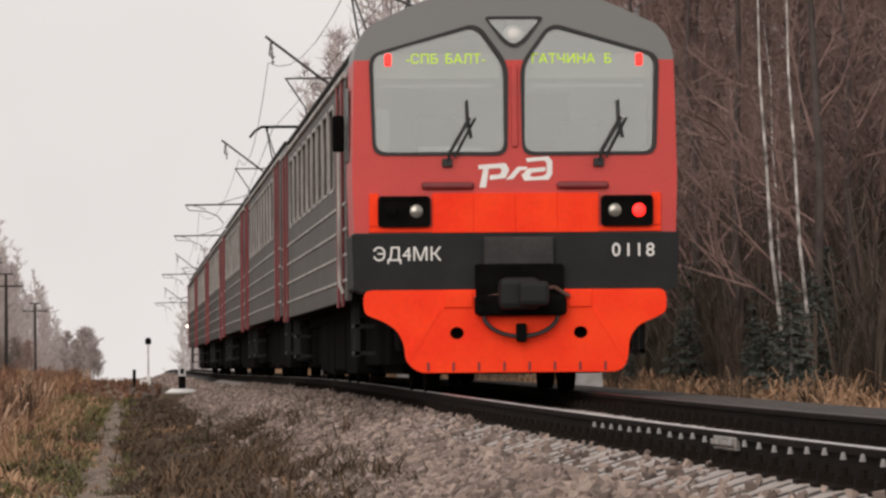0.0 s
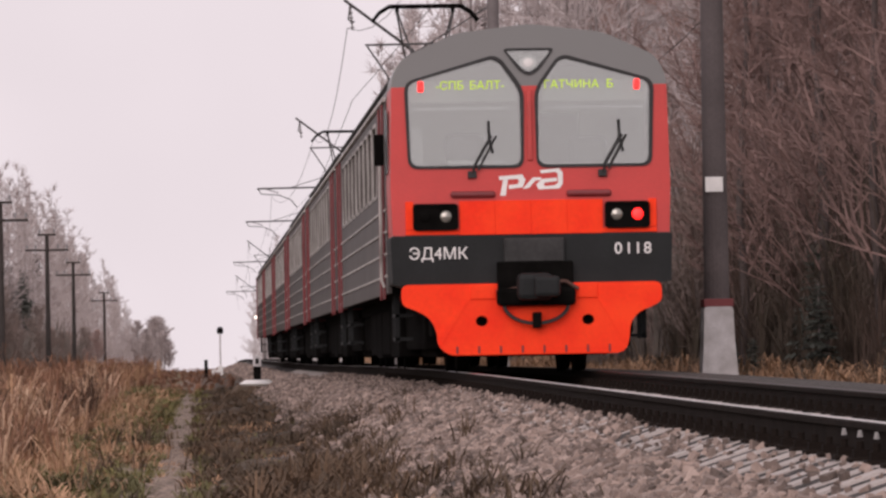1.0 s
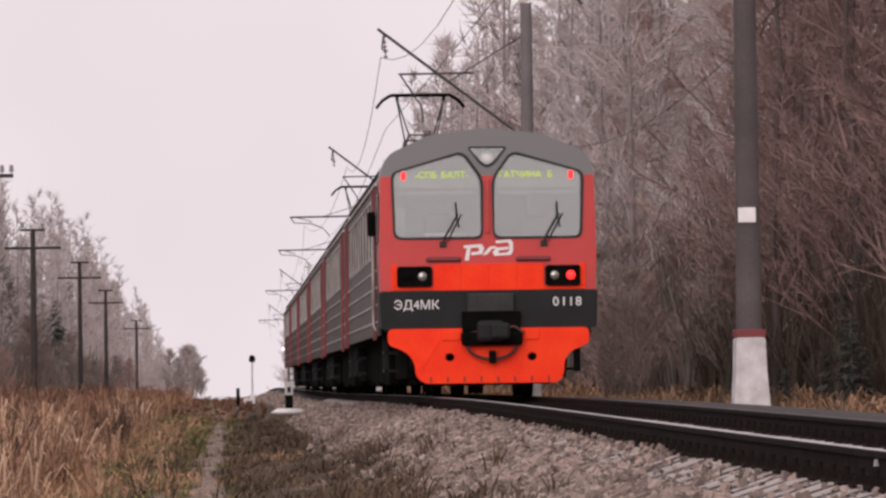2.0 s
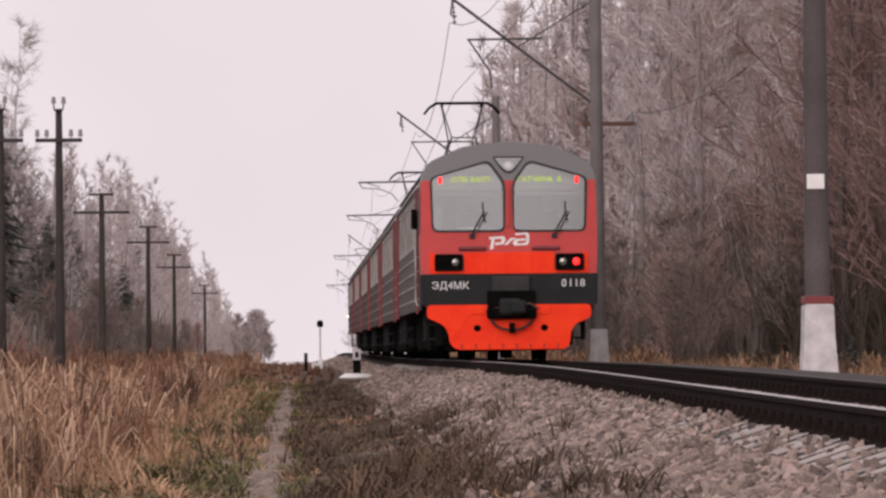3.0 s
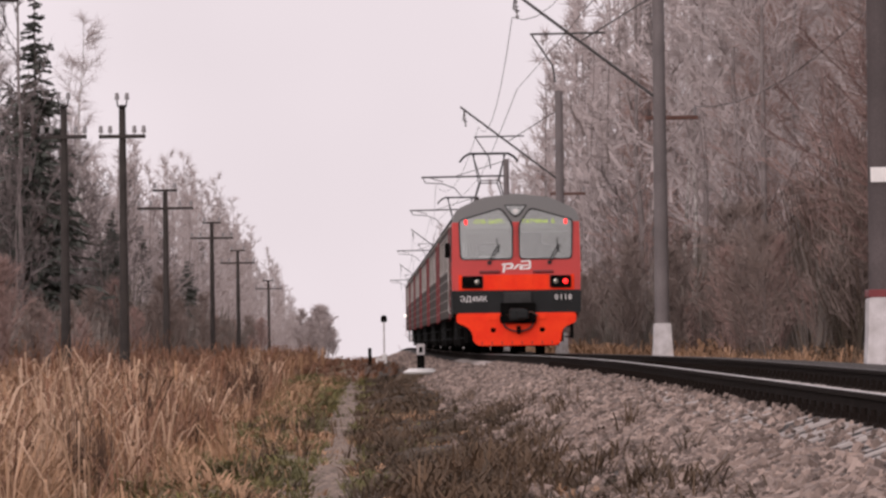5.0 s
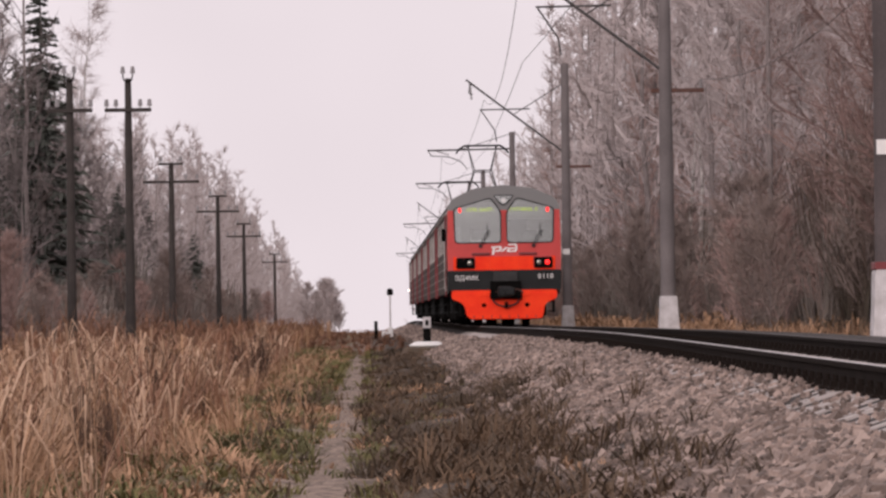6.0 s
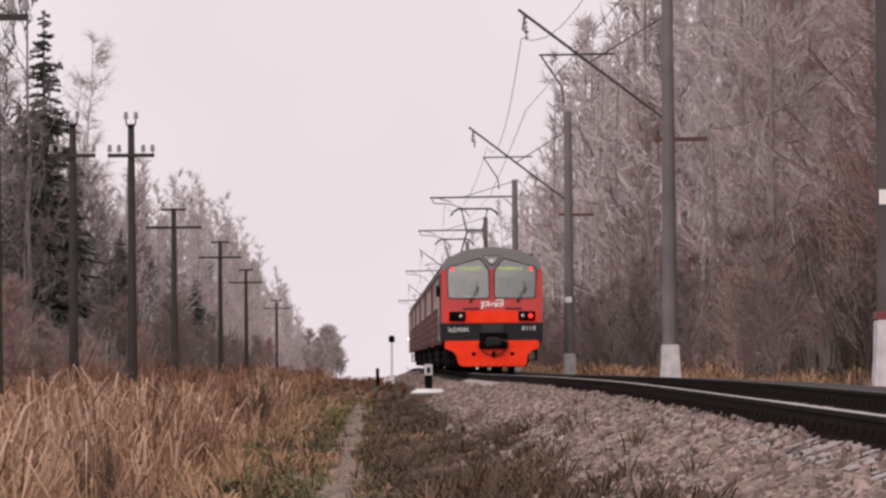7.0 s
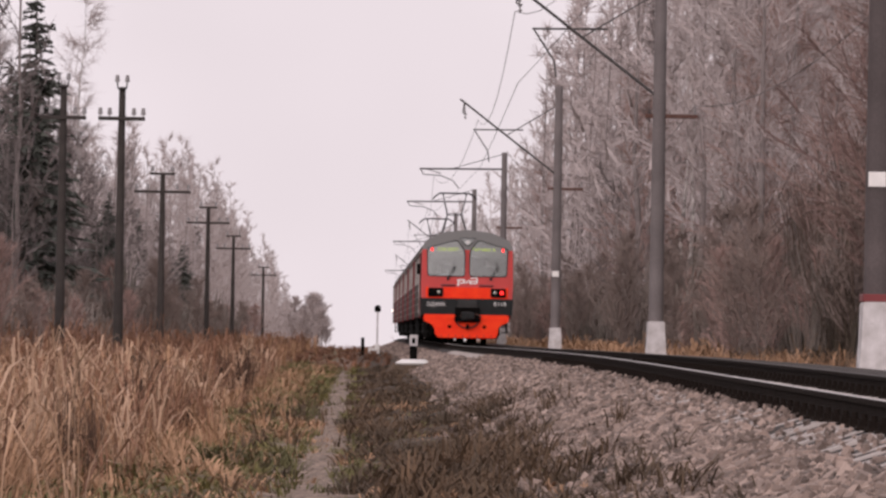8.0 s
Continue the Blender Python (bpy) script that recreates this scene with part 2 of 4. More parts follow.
# ---- ground, one sheet out to the horizon ----
PROFILE = [(-900, 0.0), (-60, -0.3), (-14, -0.55), (-6, -0.85), (-1.2, -0.88), (-0.6, -0.92), (0.1, -0.92), (0.7, -0.84), (1.35, -0.80), (2.3, -0.45), (2.62, -0.33), (2.77, -0.325), (3.17, -0.197), (3.3, -0.20), (5.0, -0.2), (5.2, -0.2), (5.5, -0.05), (6.3, -0.05), (7.1, -0.55), (9, -0.55), (14, -0.3), (60, 0.2), (900, 1)]


def ground_z(x):
    for (a, za), (b, zb) in zip(PROFILE, PROFILE[1:]):
        if a <= x <= b:
            return za + (zb - za) * (x - a) / (b - a)
    return 2.0


def dip(y):
    """Far off the line runs over a crest and falls away."""
    return -3e-5 * max(0.0, y - 300) ** 2


def ease(a):
    a = min(1.0, max(0.0, a))
    return a * a * (3 - 2 * a)


def grade(y):
    """The track rises a hand's width over a soft hump."""
    return 0.125 * ease((y - 12) / 54) - 0.03 if y < 68 else 0.095 * (1 - ease((y - 68) / 85))


def relief(x, y):
    """Small hummocks beside the ballast, and slow swells in the woods."""
    rough = 0.045 if (x < 1.3 or x > 7) else (0.015 if x < 2.4 else 0.0)
    z = rough * 2 * (noise.noise((x * 0.9, y * 0.5, 0)) + 0.5 * noise.noise((x * 2.6, y * 1.4, 3)))
    return z + (0.25 * noise.noise((x * 0.06, y * 0.03, 5)) if abs(x - 3) > 9 else 0)


def land(x, y):
    return ground_z(x) + relief(x, y) + dip(y) + grade(y) * ease((x - 1.9) / 0.6) * ease((6.9 - x) / 0.7)


def ground_material():
    m = bpy.data.materials.new("trackside ground")
    m.use_nodes = True
    n, l = m.node_tree.nodes, m.node_tree.links
    b = n["Principled BSDF"]
    b.inputs["Roughness"].default_value = 0.95
    geo, sep = n.new("ShaderNodeTexCoord"), n.new("ShaderNodeSeparateXYZ")
    l.new(geo.outputs["Object"], sep.inputs[0])
    wob = n.new("ShaderNodeTexNoise")
    wob.inputs["Scale"].default_value, wob.inputs["Detail"].default_value = 0.45, 8
    l.new(geo.outputs["Object"], wob.inputs["Vector"])
    shifted = n.new("ShaderNodeMath")
    shifted.operation = "MULTIPLY_ADD"
    l.new(wob.outputs["Fac"], shifted.inputs[0])
    shifted.inputs[1].default_value = 1.5
    l.new(sep.outputs["X"], shifted.inputs[2])
    span = n.new("ShaderNodeMapRange")
    span.inputs[1].default_value, span.inputs[2].default_value = -9.5, 10.5
    l.new(shifted.outputs[0], span.inputs[0])
    ramp = n.new("ShaderNodeValToRGB")
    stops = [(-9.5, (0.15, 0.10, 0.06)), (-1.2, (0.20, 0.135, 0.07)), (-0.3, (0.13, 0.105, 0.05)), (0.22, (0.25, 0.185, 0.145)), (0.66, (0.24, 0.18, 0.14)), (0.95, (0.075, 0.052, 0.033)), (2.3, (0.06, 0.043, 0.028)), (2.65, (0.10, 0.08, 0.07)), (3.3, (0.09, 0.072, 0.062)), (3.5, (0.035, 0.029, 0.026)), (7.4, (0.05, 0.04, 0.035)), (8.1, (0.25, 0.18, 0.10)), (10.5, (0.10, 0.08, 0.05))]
    el = ramp.color_ramp.elements
    while len(el) < len(stops):
        el.new(0.5)
    for e, (x, c) in zip(el, stops):
        e.position, e.color = (x + 9.5) / 20, (*c, 1)
    l.new(span.outputs[0], ramp.inputs[0])
    vor = n.new("ShaderNodeTexVoronoi")
    vor.inputs["Scale"].default_value = 14
    l.new(geo.outputs["Object"], vor.inputs["Vector"])
    hsv = n.new("ShaderNodeHueSaturation")
    val = n.new("ShaderNodeMapRange")
    val.inputs[3].default_value, val.inputs[4].default_value = 0.45, 1.4
    sepc = n.new("ShaderNodeSeparateColor")
    l.new(vor.outputs["Color"], sepc.inputs[0])
    l.new(sepc.outputs[0], val.inputs[0])
    l.new(ramp.outputs[0], hsv.inputs["Color"])
    l.new(val.outputs[0], hsv.inputs["Value"])
    l.new(hsv.outputs[0], b.inputs["Base Color"])
    bp = n.new("ShaderNodeBump")
    bp.inputs["Strength"].default_value, bp.inputs["Distance"].default_value = 0.8, 0.03
    l.new(vor.outputs["Distance"], bp.inputs["Height"])
    l.new(bp.outputs[0], b.inputs["Normal"])
    return m


def build_ground():
    xs = sorted({x for x, _ in PROFILE} | {a * 0.25 for a in range(-36, 12)} | {7.5, 8, 8.5, 10, 11, 12, 18, 25, 35, 45, -20, -30, -45})
    ys = [-700, -200, -60, -20] + [a * 0.6 for a in range(0, 250)] + [150 + 8 * a for a in range(1, 60)] + [700, 1000, 1600, 2600]
    verts, faces = [], []
    for y in ys:
        for x in xs:
            verts.append((x, y, land(x, y)))
    k = len(xs)
    for j in range(len(ys) - 1):
        for i in range(k - 1):
            a = j * k + i
            faces.append((a, a + 1, a + k + 1, a + k))
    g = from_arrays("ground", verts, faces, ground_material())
    g.data.shade_smooth()
    return tagged(g, "autumn trackside ground with ballast, path and dead grass", "ground", kind="structure")


build_ground()


# ---- track ----
def sweep(outline, ys):
    bm = bmesh.new()
    rows = [[bm.verts.new((x, y, z + dip(y) + grade(y))) for x, z in outline] for y in ys]
    k = len(outline)
    for p, q in zip(rows, rows[1:]):
        for i in range(k):
            bm.faces.new((p[i], q[i], q[(i + 1) % k], p[(i + 1) % k]))
    return bm


def build_rail(x, name, head_mat):
    rail = tagged(new(name), "steel rail with a bright worn head and rusty web", "rail", "rails of the track", "structure")
    rail.location = (x, 0, 0)
    ys = [-60, 0, 8] + [12 + 4 * i for i in range(38)] + [180, 240, 300] + [300 + 20 * i for i in range(1, 20)]
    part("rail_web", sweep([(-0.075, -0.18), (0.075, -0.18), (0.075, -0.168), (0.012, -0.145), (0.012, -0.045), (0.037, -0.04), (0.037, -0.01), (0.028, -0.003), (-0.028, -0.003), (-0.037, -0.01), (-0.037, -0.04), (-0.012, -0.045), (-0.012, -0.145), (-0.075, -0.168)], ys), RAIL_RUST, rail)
    part("rail_head", sweep([(-0.020, -0.006), (0.020, -0.006), (0.018, 0.001), (0.014, 0.002), (-0.014, 0.002), (-0.018, 0.001)], ys), head_mat, rail, "worn running surface")
    return rail


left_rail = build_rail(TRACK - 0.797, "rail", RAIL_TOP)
right_rail = build_rail(TRACK + 0.797, "rail", RAIL_NO_GLINT)


# ---- train ----
W = 1.74
CAR = 22.0
NOSE_OUT = rounded([(-1.70, 1.08), (1.70, 1.08), (1.74, 2.3), (1.71, 3.66), (1.58, 3.91), (0.92, 4.21), (0, 4.32), (-0.92, 4.21), (-1.58, 3.91), (-1.71, 3.66), (-1.74, 2.3)], 0.12)
PANE_R = rounded([(0.10, 2.56), (1.49, 2.56), (1.52, 3.60), (0.46, 3.90), (0.36, 3.86), (0.10, 3.50)], 0.12)
PANE_L = [(-x, z) for x, z in PANE_R][::-1]
SECTION = [(-W, 1.02), (-W, 3.45), (-1.66, 3.66), (-1.45, 3.86), (-0.85, 4.19), (0, 4.29), (0.85, 4.19), (1.45, 3.86), (1.66, 3.66), (W, 3.45), (W, 1.02)]


def livery():
    """Red paint with a grey cap over the brow and a dark band at the foot."""
    m = material("nose livery", (0.56, 0.042, 0.034), 0.42, scale=1.5, vary=0.12, fine=25, bump=0.02)
    n, l = m.node_tree.nodes, m.node_tree.links
    b = n["Principled BSDF"]
    src = b.inputs["Base Color"].links[0].from_socket
    co, sep = n.new("ShaderNodeTexCoord"), n.new("ShaderNodeSeparateXYZ")
    l.new(co.outputs["Object"], sep.inputs[0])
    for limit, op, colour in ((3.55, "GREATER_THAN", (0.165, 0.168, 0.163, 1)), (1.71, "LESS_THAN", (0.016, 0.018, 0.018, 1))):
        test, mix = n.new("ShaderNodeMath"), n.new("ShaderNodeMix")
        test.operation = op
        test.inputs[1].default_value = limit
        mix.data_type = "RGBA"
        mix.inputs[7].default_value = colour
        l.new(sep.outputs["Z"], test.inputs[0])
        l.new(test.outputs[0], mix.inputs[0])
        l.new(src, mix.inputs[6])
        src = mix.outputs[2]
    l.new(src, b.inputs["Base Color"])
    return m


LIVERY = livery()


def build_sides(car, y0, windows, doors):
    """Side walls with openings, ribs, panes and doors, from y0 to the car's end."""
    y1 = CAR - 0.35
    for s in (-1, 1):
        holes = [rounded([(a, 2.35), (b, 2.35), (b, 3.28), (a, 3.28)], 0.08, 3) for a, b in windows]
        holes += [[(a, 1.12), (b, 1.12), (b, 3.3), (a, 3.3)] for a, b in doors]
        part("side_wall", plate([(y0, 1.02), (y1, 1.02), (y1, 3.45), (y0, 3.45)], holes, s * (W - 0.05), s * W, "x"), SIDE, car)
        for a, b in windows:
            part("window", boxed(s * (W - 0.04), s * (W - 0.03), a - 0.02, b + 0.02, 2.33, 3.30), SIDE_GLASS, car)
            part("window_frame", plate(rounded([(a - 0.04, 2.31), (b + 0.04, 2.31), (b + 0.04, 3.32), (a - 0.04, 3.32)], 0.08, 3), [rounded([(a, 2.35), (b, 2.35), (b, 3.28), (a, 3.28)], 0.08, 3)], s * W, s * (W + 0.012), "x"), LIGHT_TRIM, car)
        for a, b in doors:
            door = part("door", boxed(s * (W - 0.06), s * (W - 0.02), a, b, 1.12, 3.3), DOOR_RED, car, "dark red sliding door")
            mid = (a + b) / 2
            for c in (mid - 0.32, mid + 0.32):
                part("pane", boxed(s * (W - 0.03), s * (W - 0.012), c - 0.2, c + 0.2, 2.3, 3.05, bevel=0.004), SIDE_GLASS, door)
            part("door_post", boxed(s * W, s * (W + 0.03), a - 0.16, a, 0.95, 3.45, bevel=0.008), DOOR_RED, car)
            part("door_post", boxed(s * W, s * (W + 0.03), b, b + 0.16, 0.95, 3.45, bevel=0.008), DOOR_RED, car)
            step = bmesh.new()
            for z in (0.42, 0.72):
                box(step, s * (W - 0.35), s * (W - 0.12), a + 0.1, b - 0.1, z, z + 0.04)
            for c in (a + 0.1, b - 0.14):
                box(step, s * (W - 0.18), s * (W - 0.12), c, c + 0.04, 0.4, 1.05)
            part("step", step, DARK, car)
        spans, at = [], y0
        for a, b in sorted(doors):
            spans.append((at, a - 0.17))
            at = b + 0.17
        spans.append((at, y1))
        for a, b in spans:
            if b - a > 0.3:
                for z in (1.22, 1.50, 1.78, 2.06):
                    part("rib", boxed(s * W, s * (W + 0.018), a, b, z, z + 0.035, bevel=0.006), LIGHT_TRIM, car)
        part("gutter", boxed(s * (W - 0.02), s * (W + 0.04), y0, y1, 3.44, 3.50, bevel=0.01), LIGHT_TRIM, car, "pale rain gutter")
        part("cable_duct", boxed(s * 1.62, s * 1.68, y0, y1, 3.70, 3.74, bevel=0.01), COVER, car)


def build_running_gear(car):
    """Underframe boxes and two bogies; the near-black, deepened boxes stand in for shade."""
    part("centre_sill", boxed(-1.30, 1.30, 1.0, CAR - 0.6, 0.30, 0.86, bevel=0.03), BLACK, car, "black underframe, widened to fill the shade under the floor")
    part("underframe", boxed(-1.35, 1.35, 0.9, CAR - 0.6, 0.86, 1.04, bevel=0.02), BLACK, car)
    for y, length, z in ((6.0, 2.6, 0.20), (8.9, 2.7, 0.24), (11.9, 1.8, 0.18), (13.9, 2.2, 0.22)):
        part("equipment_box", boxed(-1.40, 1.40, y, y + length, z, 0.87, bevel=0.03), BLACK, car, "black equipment box, deepened to fill the shade under the floor")
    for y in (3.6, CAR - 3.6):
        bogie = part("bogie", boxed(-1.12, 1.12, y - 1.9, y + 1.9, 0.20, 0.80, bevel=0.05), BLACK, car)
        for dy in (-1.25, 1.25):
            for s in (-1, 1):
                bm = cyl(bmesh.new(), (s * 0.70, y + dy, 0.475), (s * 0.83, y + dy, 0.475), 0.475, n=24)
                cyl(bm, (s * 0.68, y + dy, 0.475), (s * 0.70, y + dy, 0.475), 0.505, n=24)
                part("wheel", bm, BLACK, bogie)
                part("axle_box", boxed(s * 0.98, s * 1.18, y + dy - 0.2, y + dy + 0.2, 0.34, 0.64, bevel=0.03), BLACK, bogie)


def build_shell(car, y0):
    roof_in = [(x * 0.985, z - 0.03) for x, z in SECTION[1:-1]]
    part("roof", prism(bmesh.new(), SECTION[1:-1] + roof_in[::-1], y0, CAR - 0.3), ROOF, car, smooth=False)
    part("floor_plate", boxed(-W + 0.06, W - 0.06, y0, CAR - 0.35, 1.03, 1.10), BLACK, car)
    part("end_wall", prism(bmesh.new(), [(x * 0.97, z) for x, z in SECTION], CAR - 0.42, CAR - 0.36), DOOR_RED, car)
    part("gangway", boxed(-0.62, 0.62, CAR - 0.36, CAR + 0.10, 1.15, 3.25, bevel=0.04), RUBBER, car)
    for y in (3.2, 7.2, 11.0, 14.8, 18.6):
        for s in (-1, 1):
            part("roof_vent", boxed(s * 0.5 - 0.3, s * 0.5 + 0.3, y - 0.5, y + 0.5, 4.16, 4.31, bevel=0.05), ROOF, car)


WINDOWS = [(4.2 + 1.62 * i, 5.25 + 1.62 * i) for i in range(9)]


def build_middle_car():
    car = tagged(new("train_car"), "grey and red electric train car, dirty with pale ribs", "train car", "cars of the train")
    build_shell(car, 0.30)
    part("end_wall", prism(bmesh.new(), [(x * 0.97, z) for x, z in SECTION], 0.36, 0.42), DOOR_RED, car)
    build_sides(car, 0.35, WINDOWS, [(1.3, 2.5), (CAR - 2.5, CAR - 1.3)])
    build_running_gear(car)
    return car


def headlight(car, s, lit):
    box_part = part("headlight_housing", plate(rounded([(s * 1.19 - 0.27, 1.78), (s * 1.19 + 0.27, 1.78), (s * 1.19 + 0.27, 2.09), (s * 1.19 - 0.27, 2.09)], 0.04, 3), [], -0.065, -0.02), BLACK, car, "black twin headlight housing")
    part("bezel", plate(rounded([(s * 1.19 - 0.28, 1.77), (s * 1.19 + 0.28, 1.77), (s * 1.19 + 0.28, 2.10), (s * 1.19 - 0.28, 2.10)], 0.05, 3), [rounded([(s * 1.19 - 0.245, 1.805), (s * 1.19 + 0.245, 1.805), (s * 1.19 + 0.245, 2.065), (s * 1.19 - 0.245, 2.065)], 0.04, 3)], -0.09, -0.06), BLACK, box_part)
    for dx, is_red in ((-0.13 * s, False), (0.13 * s, True)):
        x = s * 1.19 + dx
        bm = bmesh.new()
        bmesh.ops.create_uvsphere(bm, u_segments=16, v_segments=8, radius=0.075, matrix=Matrix.Translation((x, -0.06, 1.94)) @ Matrix.Diagonal((1, 0.35, 1, 1)))
        mat = (RED_GLOW if lit else BLACK) if is_red else LENS_GLASS
        part("lamp", bm, mat, box_part, "lit red tail lamp" if is_red and lit else "", smooth=True)


def build_head_car():
    car = tagged(new("train_car"), "red-nosed electric train end car with orange panels and lit tail lamp", "train car", "cars of the train")
    lamp_hole = rounded([(-0.30, 4.00), (0.30, 4.00), (0.10, 3.76), (0, 3.70), (-0.10, 3.76)], 0.06)
    mask = plate(NOSE_OUT, [PANE_L, PANE_R, lamp_hole], 0.0, 0.12)
    part("nose", mask, LIVERY, car, "red nose with a grey brow")
    part("nose_shell", plate(NOSE_OUT, [[(x * 0.97, 1.11 + (z - 1.08) * 0.985) for x, z in NOSE_OUT]], 0.12, 1.25), LIVERY, car)
    for pane in (PANE_L, PANE_R):
        part("windscreen", plate(pane, [], 0.05, 0.06), GLASS, car, "pale reflecting windscreen")
        part("windscreen_trim", ring(grown(pane, -0.012), grown(pane, -0.036), 0.062, 0.075), LIGHT_TRIM, car, "pale inner window trim")
        part("windscreen_seal", ring(grown(pane, 0.035), grown(pane, -0.012), -0.02, 0.03), RUBBER, car, "black rubber seal")
    part("top_lamp_glass", plate(lamp_hole, [], 0.05, 0.06), GLASS, car)
    part("top_lamp_seal", ring(grown(lamp_hole, 0.03), grown(lamp_hole, -0.012), -0.02, 0.03), RUBBER, car)
    bm = bmesh.new()
    bmesh.ops.create_uvsphere(bm, u_segments=20, v_segments=10, radius=0.12, matrix=Matrix.Translation((0, 0.08, 3.84)) @ Matrix.Diagonal((1, 0.3, 0.8, 1)))
    part("top_lamp", bm, WHITE, car, "unlit searchlight reflector", smooth=True)
    # the cab behind the glass
    part("cab_wall", boxed(-1.6, 1.6, 1.7, 1.75, 1.1, 3.9), CABIN, car)
    part("cab_desk", boxed(-1.55, 1.55, 0.2, 0.75, 1.1, 2.58, bevel=0.04), CABIN, car)
    for s in (-1, 1):
        part("sign_box", boxed(s * 0.82 - 0.66, s * 0.82 + 0.66, 0.14, 0.26, 3.36, 3.62, bevel=0.01), CABIN, car, "destination sign box behind the glass")
        part("marker_lamp", boxed(s * 1.345 - 0.035, s * 1.345 + 0.035, -0.012, 0.045, 3.49, 3.62, bevel=0.018), RED_GLOW, car, "lit red marker lamp")
        part("sun_blind", boxed(s * 0.82 - 0.62, s * 0.82 + 0.6, 0.16, 0.17, 3.27, 3.30), WHITE, car)
    part("cab_seat", boxed(-1.0, -0.5, 0.9, 1.1, 2.0, 3.0, bevel=0.08), ROOF, car, "grey driver's seat")
    part("cab_seat", boxed(0.55, 1.05, 0.9, 1.1, 2.0, 2.95, bevel=0.08), ROOF, car, "grey seat")
    part("cab_curtain", boxed(-1.5, -1.32, 0.3, 0.33, 2.6, 3.05, bevel=0.01), WHITE, car, "pale curtain")
    part("paper", boxed(-1.0, -0.3, 0.25, 0.5, 2.585, 2.64), WHITE, car, "white papers on the desk")
    part("cab_door", boxed(0.2, 0.75, 1.66, 1.69, 1.1, 3.3), ROOF, car, "grey cab door")
    up = pose(0, 0, 0, 90)
    for word, x in (("-СПБ", -0.98), ("БАЛТ-", -0.52), ("ГАТЧИНА", 0.53), ("Б", 1.01)):
        lettering("destination_lettering", word, 0.145, LED, car, Matrix.Translation((x, 0.03, 3.56)) @ up, "glowing green destination letters")
    # wipers
    for x in (-0.72, 0.90):
        w = tube(bmesh.new(), [(x, -0.05, 2.46), (x + 0.02, -0.07, 2.55), (x + 0.24, -0.07, 2.93)], 0.016)
        tube(w, [(x + 0.07, -0.06, 2.5), (x + 0.30, -0.06, 2.93)], 0.012)
        tube(w, [(x + 0.21, -0.05, 3.12), (x + 0.22, -0.06, 2.9), (x + 0.26, -0.05, 2.72)], 0.012)
        box(w, x - 0.06, x + 0.05, -0.06, 0.0, 2.41, 2.5, bevel=0.01)
        part("wiper", w, RUBBER, car, "black windscreen wiper")
    # centre post handrail, logo, grab rails
    part("post_rail", boxed(-0.035, 0.035, -0.035, 0.0, 2.62, 3.5, bevel=0.012), RED, car)
    logo = bmesh.new()
    prism(logo, [(-0.39, 2.43), (-0.10, 2.45), (-0.06, 2.38), (-0.10, 2.29), (-0.27, 2.27), (-0.27, 2.32), (-0.16, 2.33), (-0.14, 2.37), (-0.16, 2.395), (-0.28, 2.39), (-0.31, 2.19), (-0.38, 2.19), (-0.34, 2.385), (-0.39, 2.385)], -0.006, 0.0)
    prism(logo, [(-0.10, 2.27), (-0.02, 2.28), (0.06, 2.37), (0.13, 2.38), (0.13, 2.41), (0.03, 2.41)], -0.006, 0.0)
    prism(logo, [(0.12, 2.50), (0.36, 2.52), (0.40, 2.47), (0.40, 2.33), (0.36, 2.27), (0.10, 2.26), (0.07, 2.32), (0.14, 2.39), (0.33, 2.405), (0.325, 2.36), (0.18, 2.345), (0.16, 2.315), (0.19, 2.30), (0.30, 2.31), (0.34, 2.34), (0.34, 2.45), (0.31, 2.475), (0.13, 2.46)], -0.006, 0.0)
    part("emblem", logo, WHITE, car, "white painted railway emblem")
    for s in (-1, 1):
        part("grab_rail", boxed(s * 0.72 - 0.28, s * 0.72 + 0.28, -0.07, 0.0, 2.17, 2.25, bevel=0.03), DOOR_RED, car, "dark red grab step")
    # orange band with its headlights
    for x0, x1 in ((-0.89, -0.45), (-0.448, -0.002), (0.0, 0.446), (0.448, 0.89)):
        part("orange_panel", boxed(x0, x1, -0.035, 0.0, 1.71, 2.13, bevel=0.003), ORANGE, car, "bright orange panel")
    for s in (-1, 1):
        part("orange_panel", boxed(s * 0.892, s * 1.56, -0.03, 0.0, 1.715, 1.775, bevel=0.006), ORANGE, car)
        part("orange_panel", boxed(s * 1.46, s * 1.56, -0.03, 0.0, 1.78, 2.13, bevel=0.006), ORANGE, car)
    headlight(car, -1, False)
    headlight(car, 1, True)
    # dark band: lettering, plate and coupler
    part("bumper_band", prism(bmesh.new(), rounded([(-1.73, 1.10), (1.73, 1.10), (1.75, 1.70), (-1.75, 1.70)], 0.03, 2), -0.03, 1.2), DARK, car, "dark grey band")
    lettering("type_lettering", "ЭД4МК", 0.205, WHITE, car, Matrix.Translation((-1.16, -0.034, 1.475)) @ up, "white stencilled type letters")
    for digit, x in (("0", 1.075), ("1", 1.205), ("1", 1.32), ("8", 1.44)):
        lettering("unit_digit", digit, 0.20, WHITE, car, Matrix.Translation((x, -0.034, 1.51)) @ up, "white stencilled digit", 0.001)
    part("coupler_cover", boxed(-0.35, 0.40, -0.12, -0.02, 1.36, 1.66, bevel=0.02), COVER, car, "dull grey cover plate")
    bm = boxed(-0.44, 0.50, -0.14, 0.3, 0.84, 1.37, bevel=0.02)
    coupler = part("coupler", bm, BLACK, car, "black automatic coupler")
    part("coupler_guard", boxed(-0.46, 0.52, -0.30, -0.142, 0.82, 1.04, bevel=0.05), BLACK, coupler)
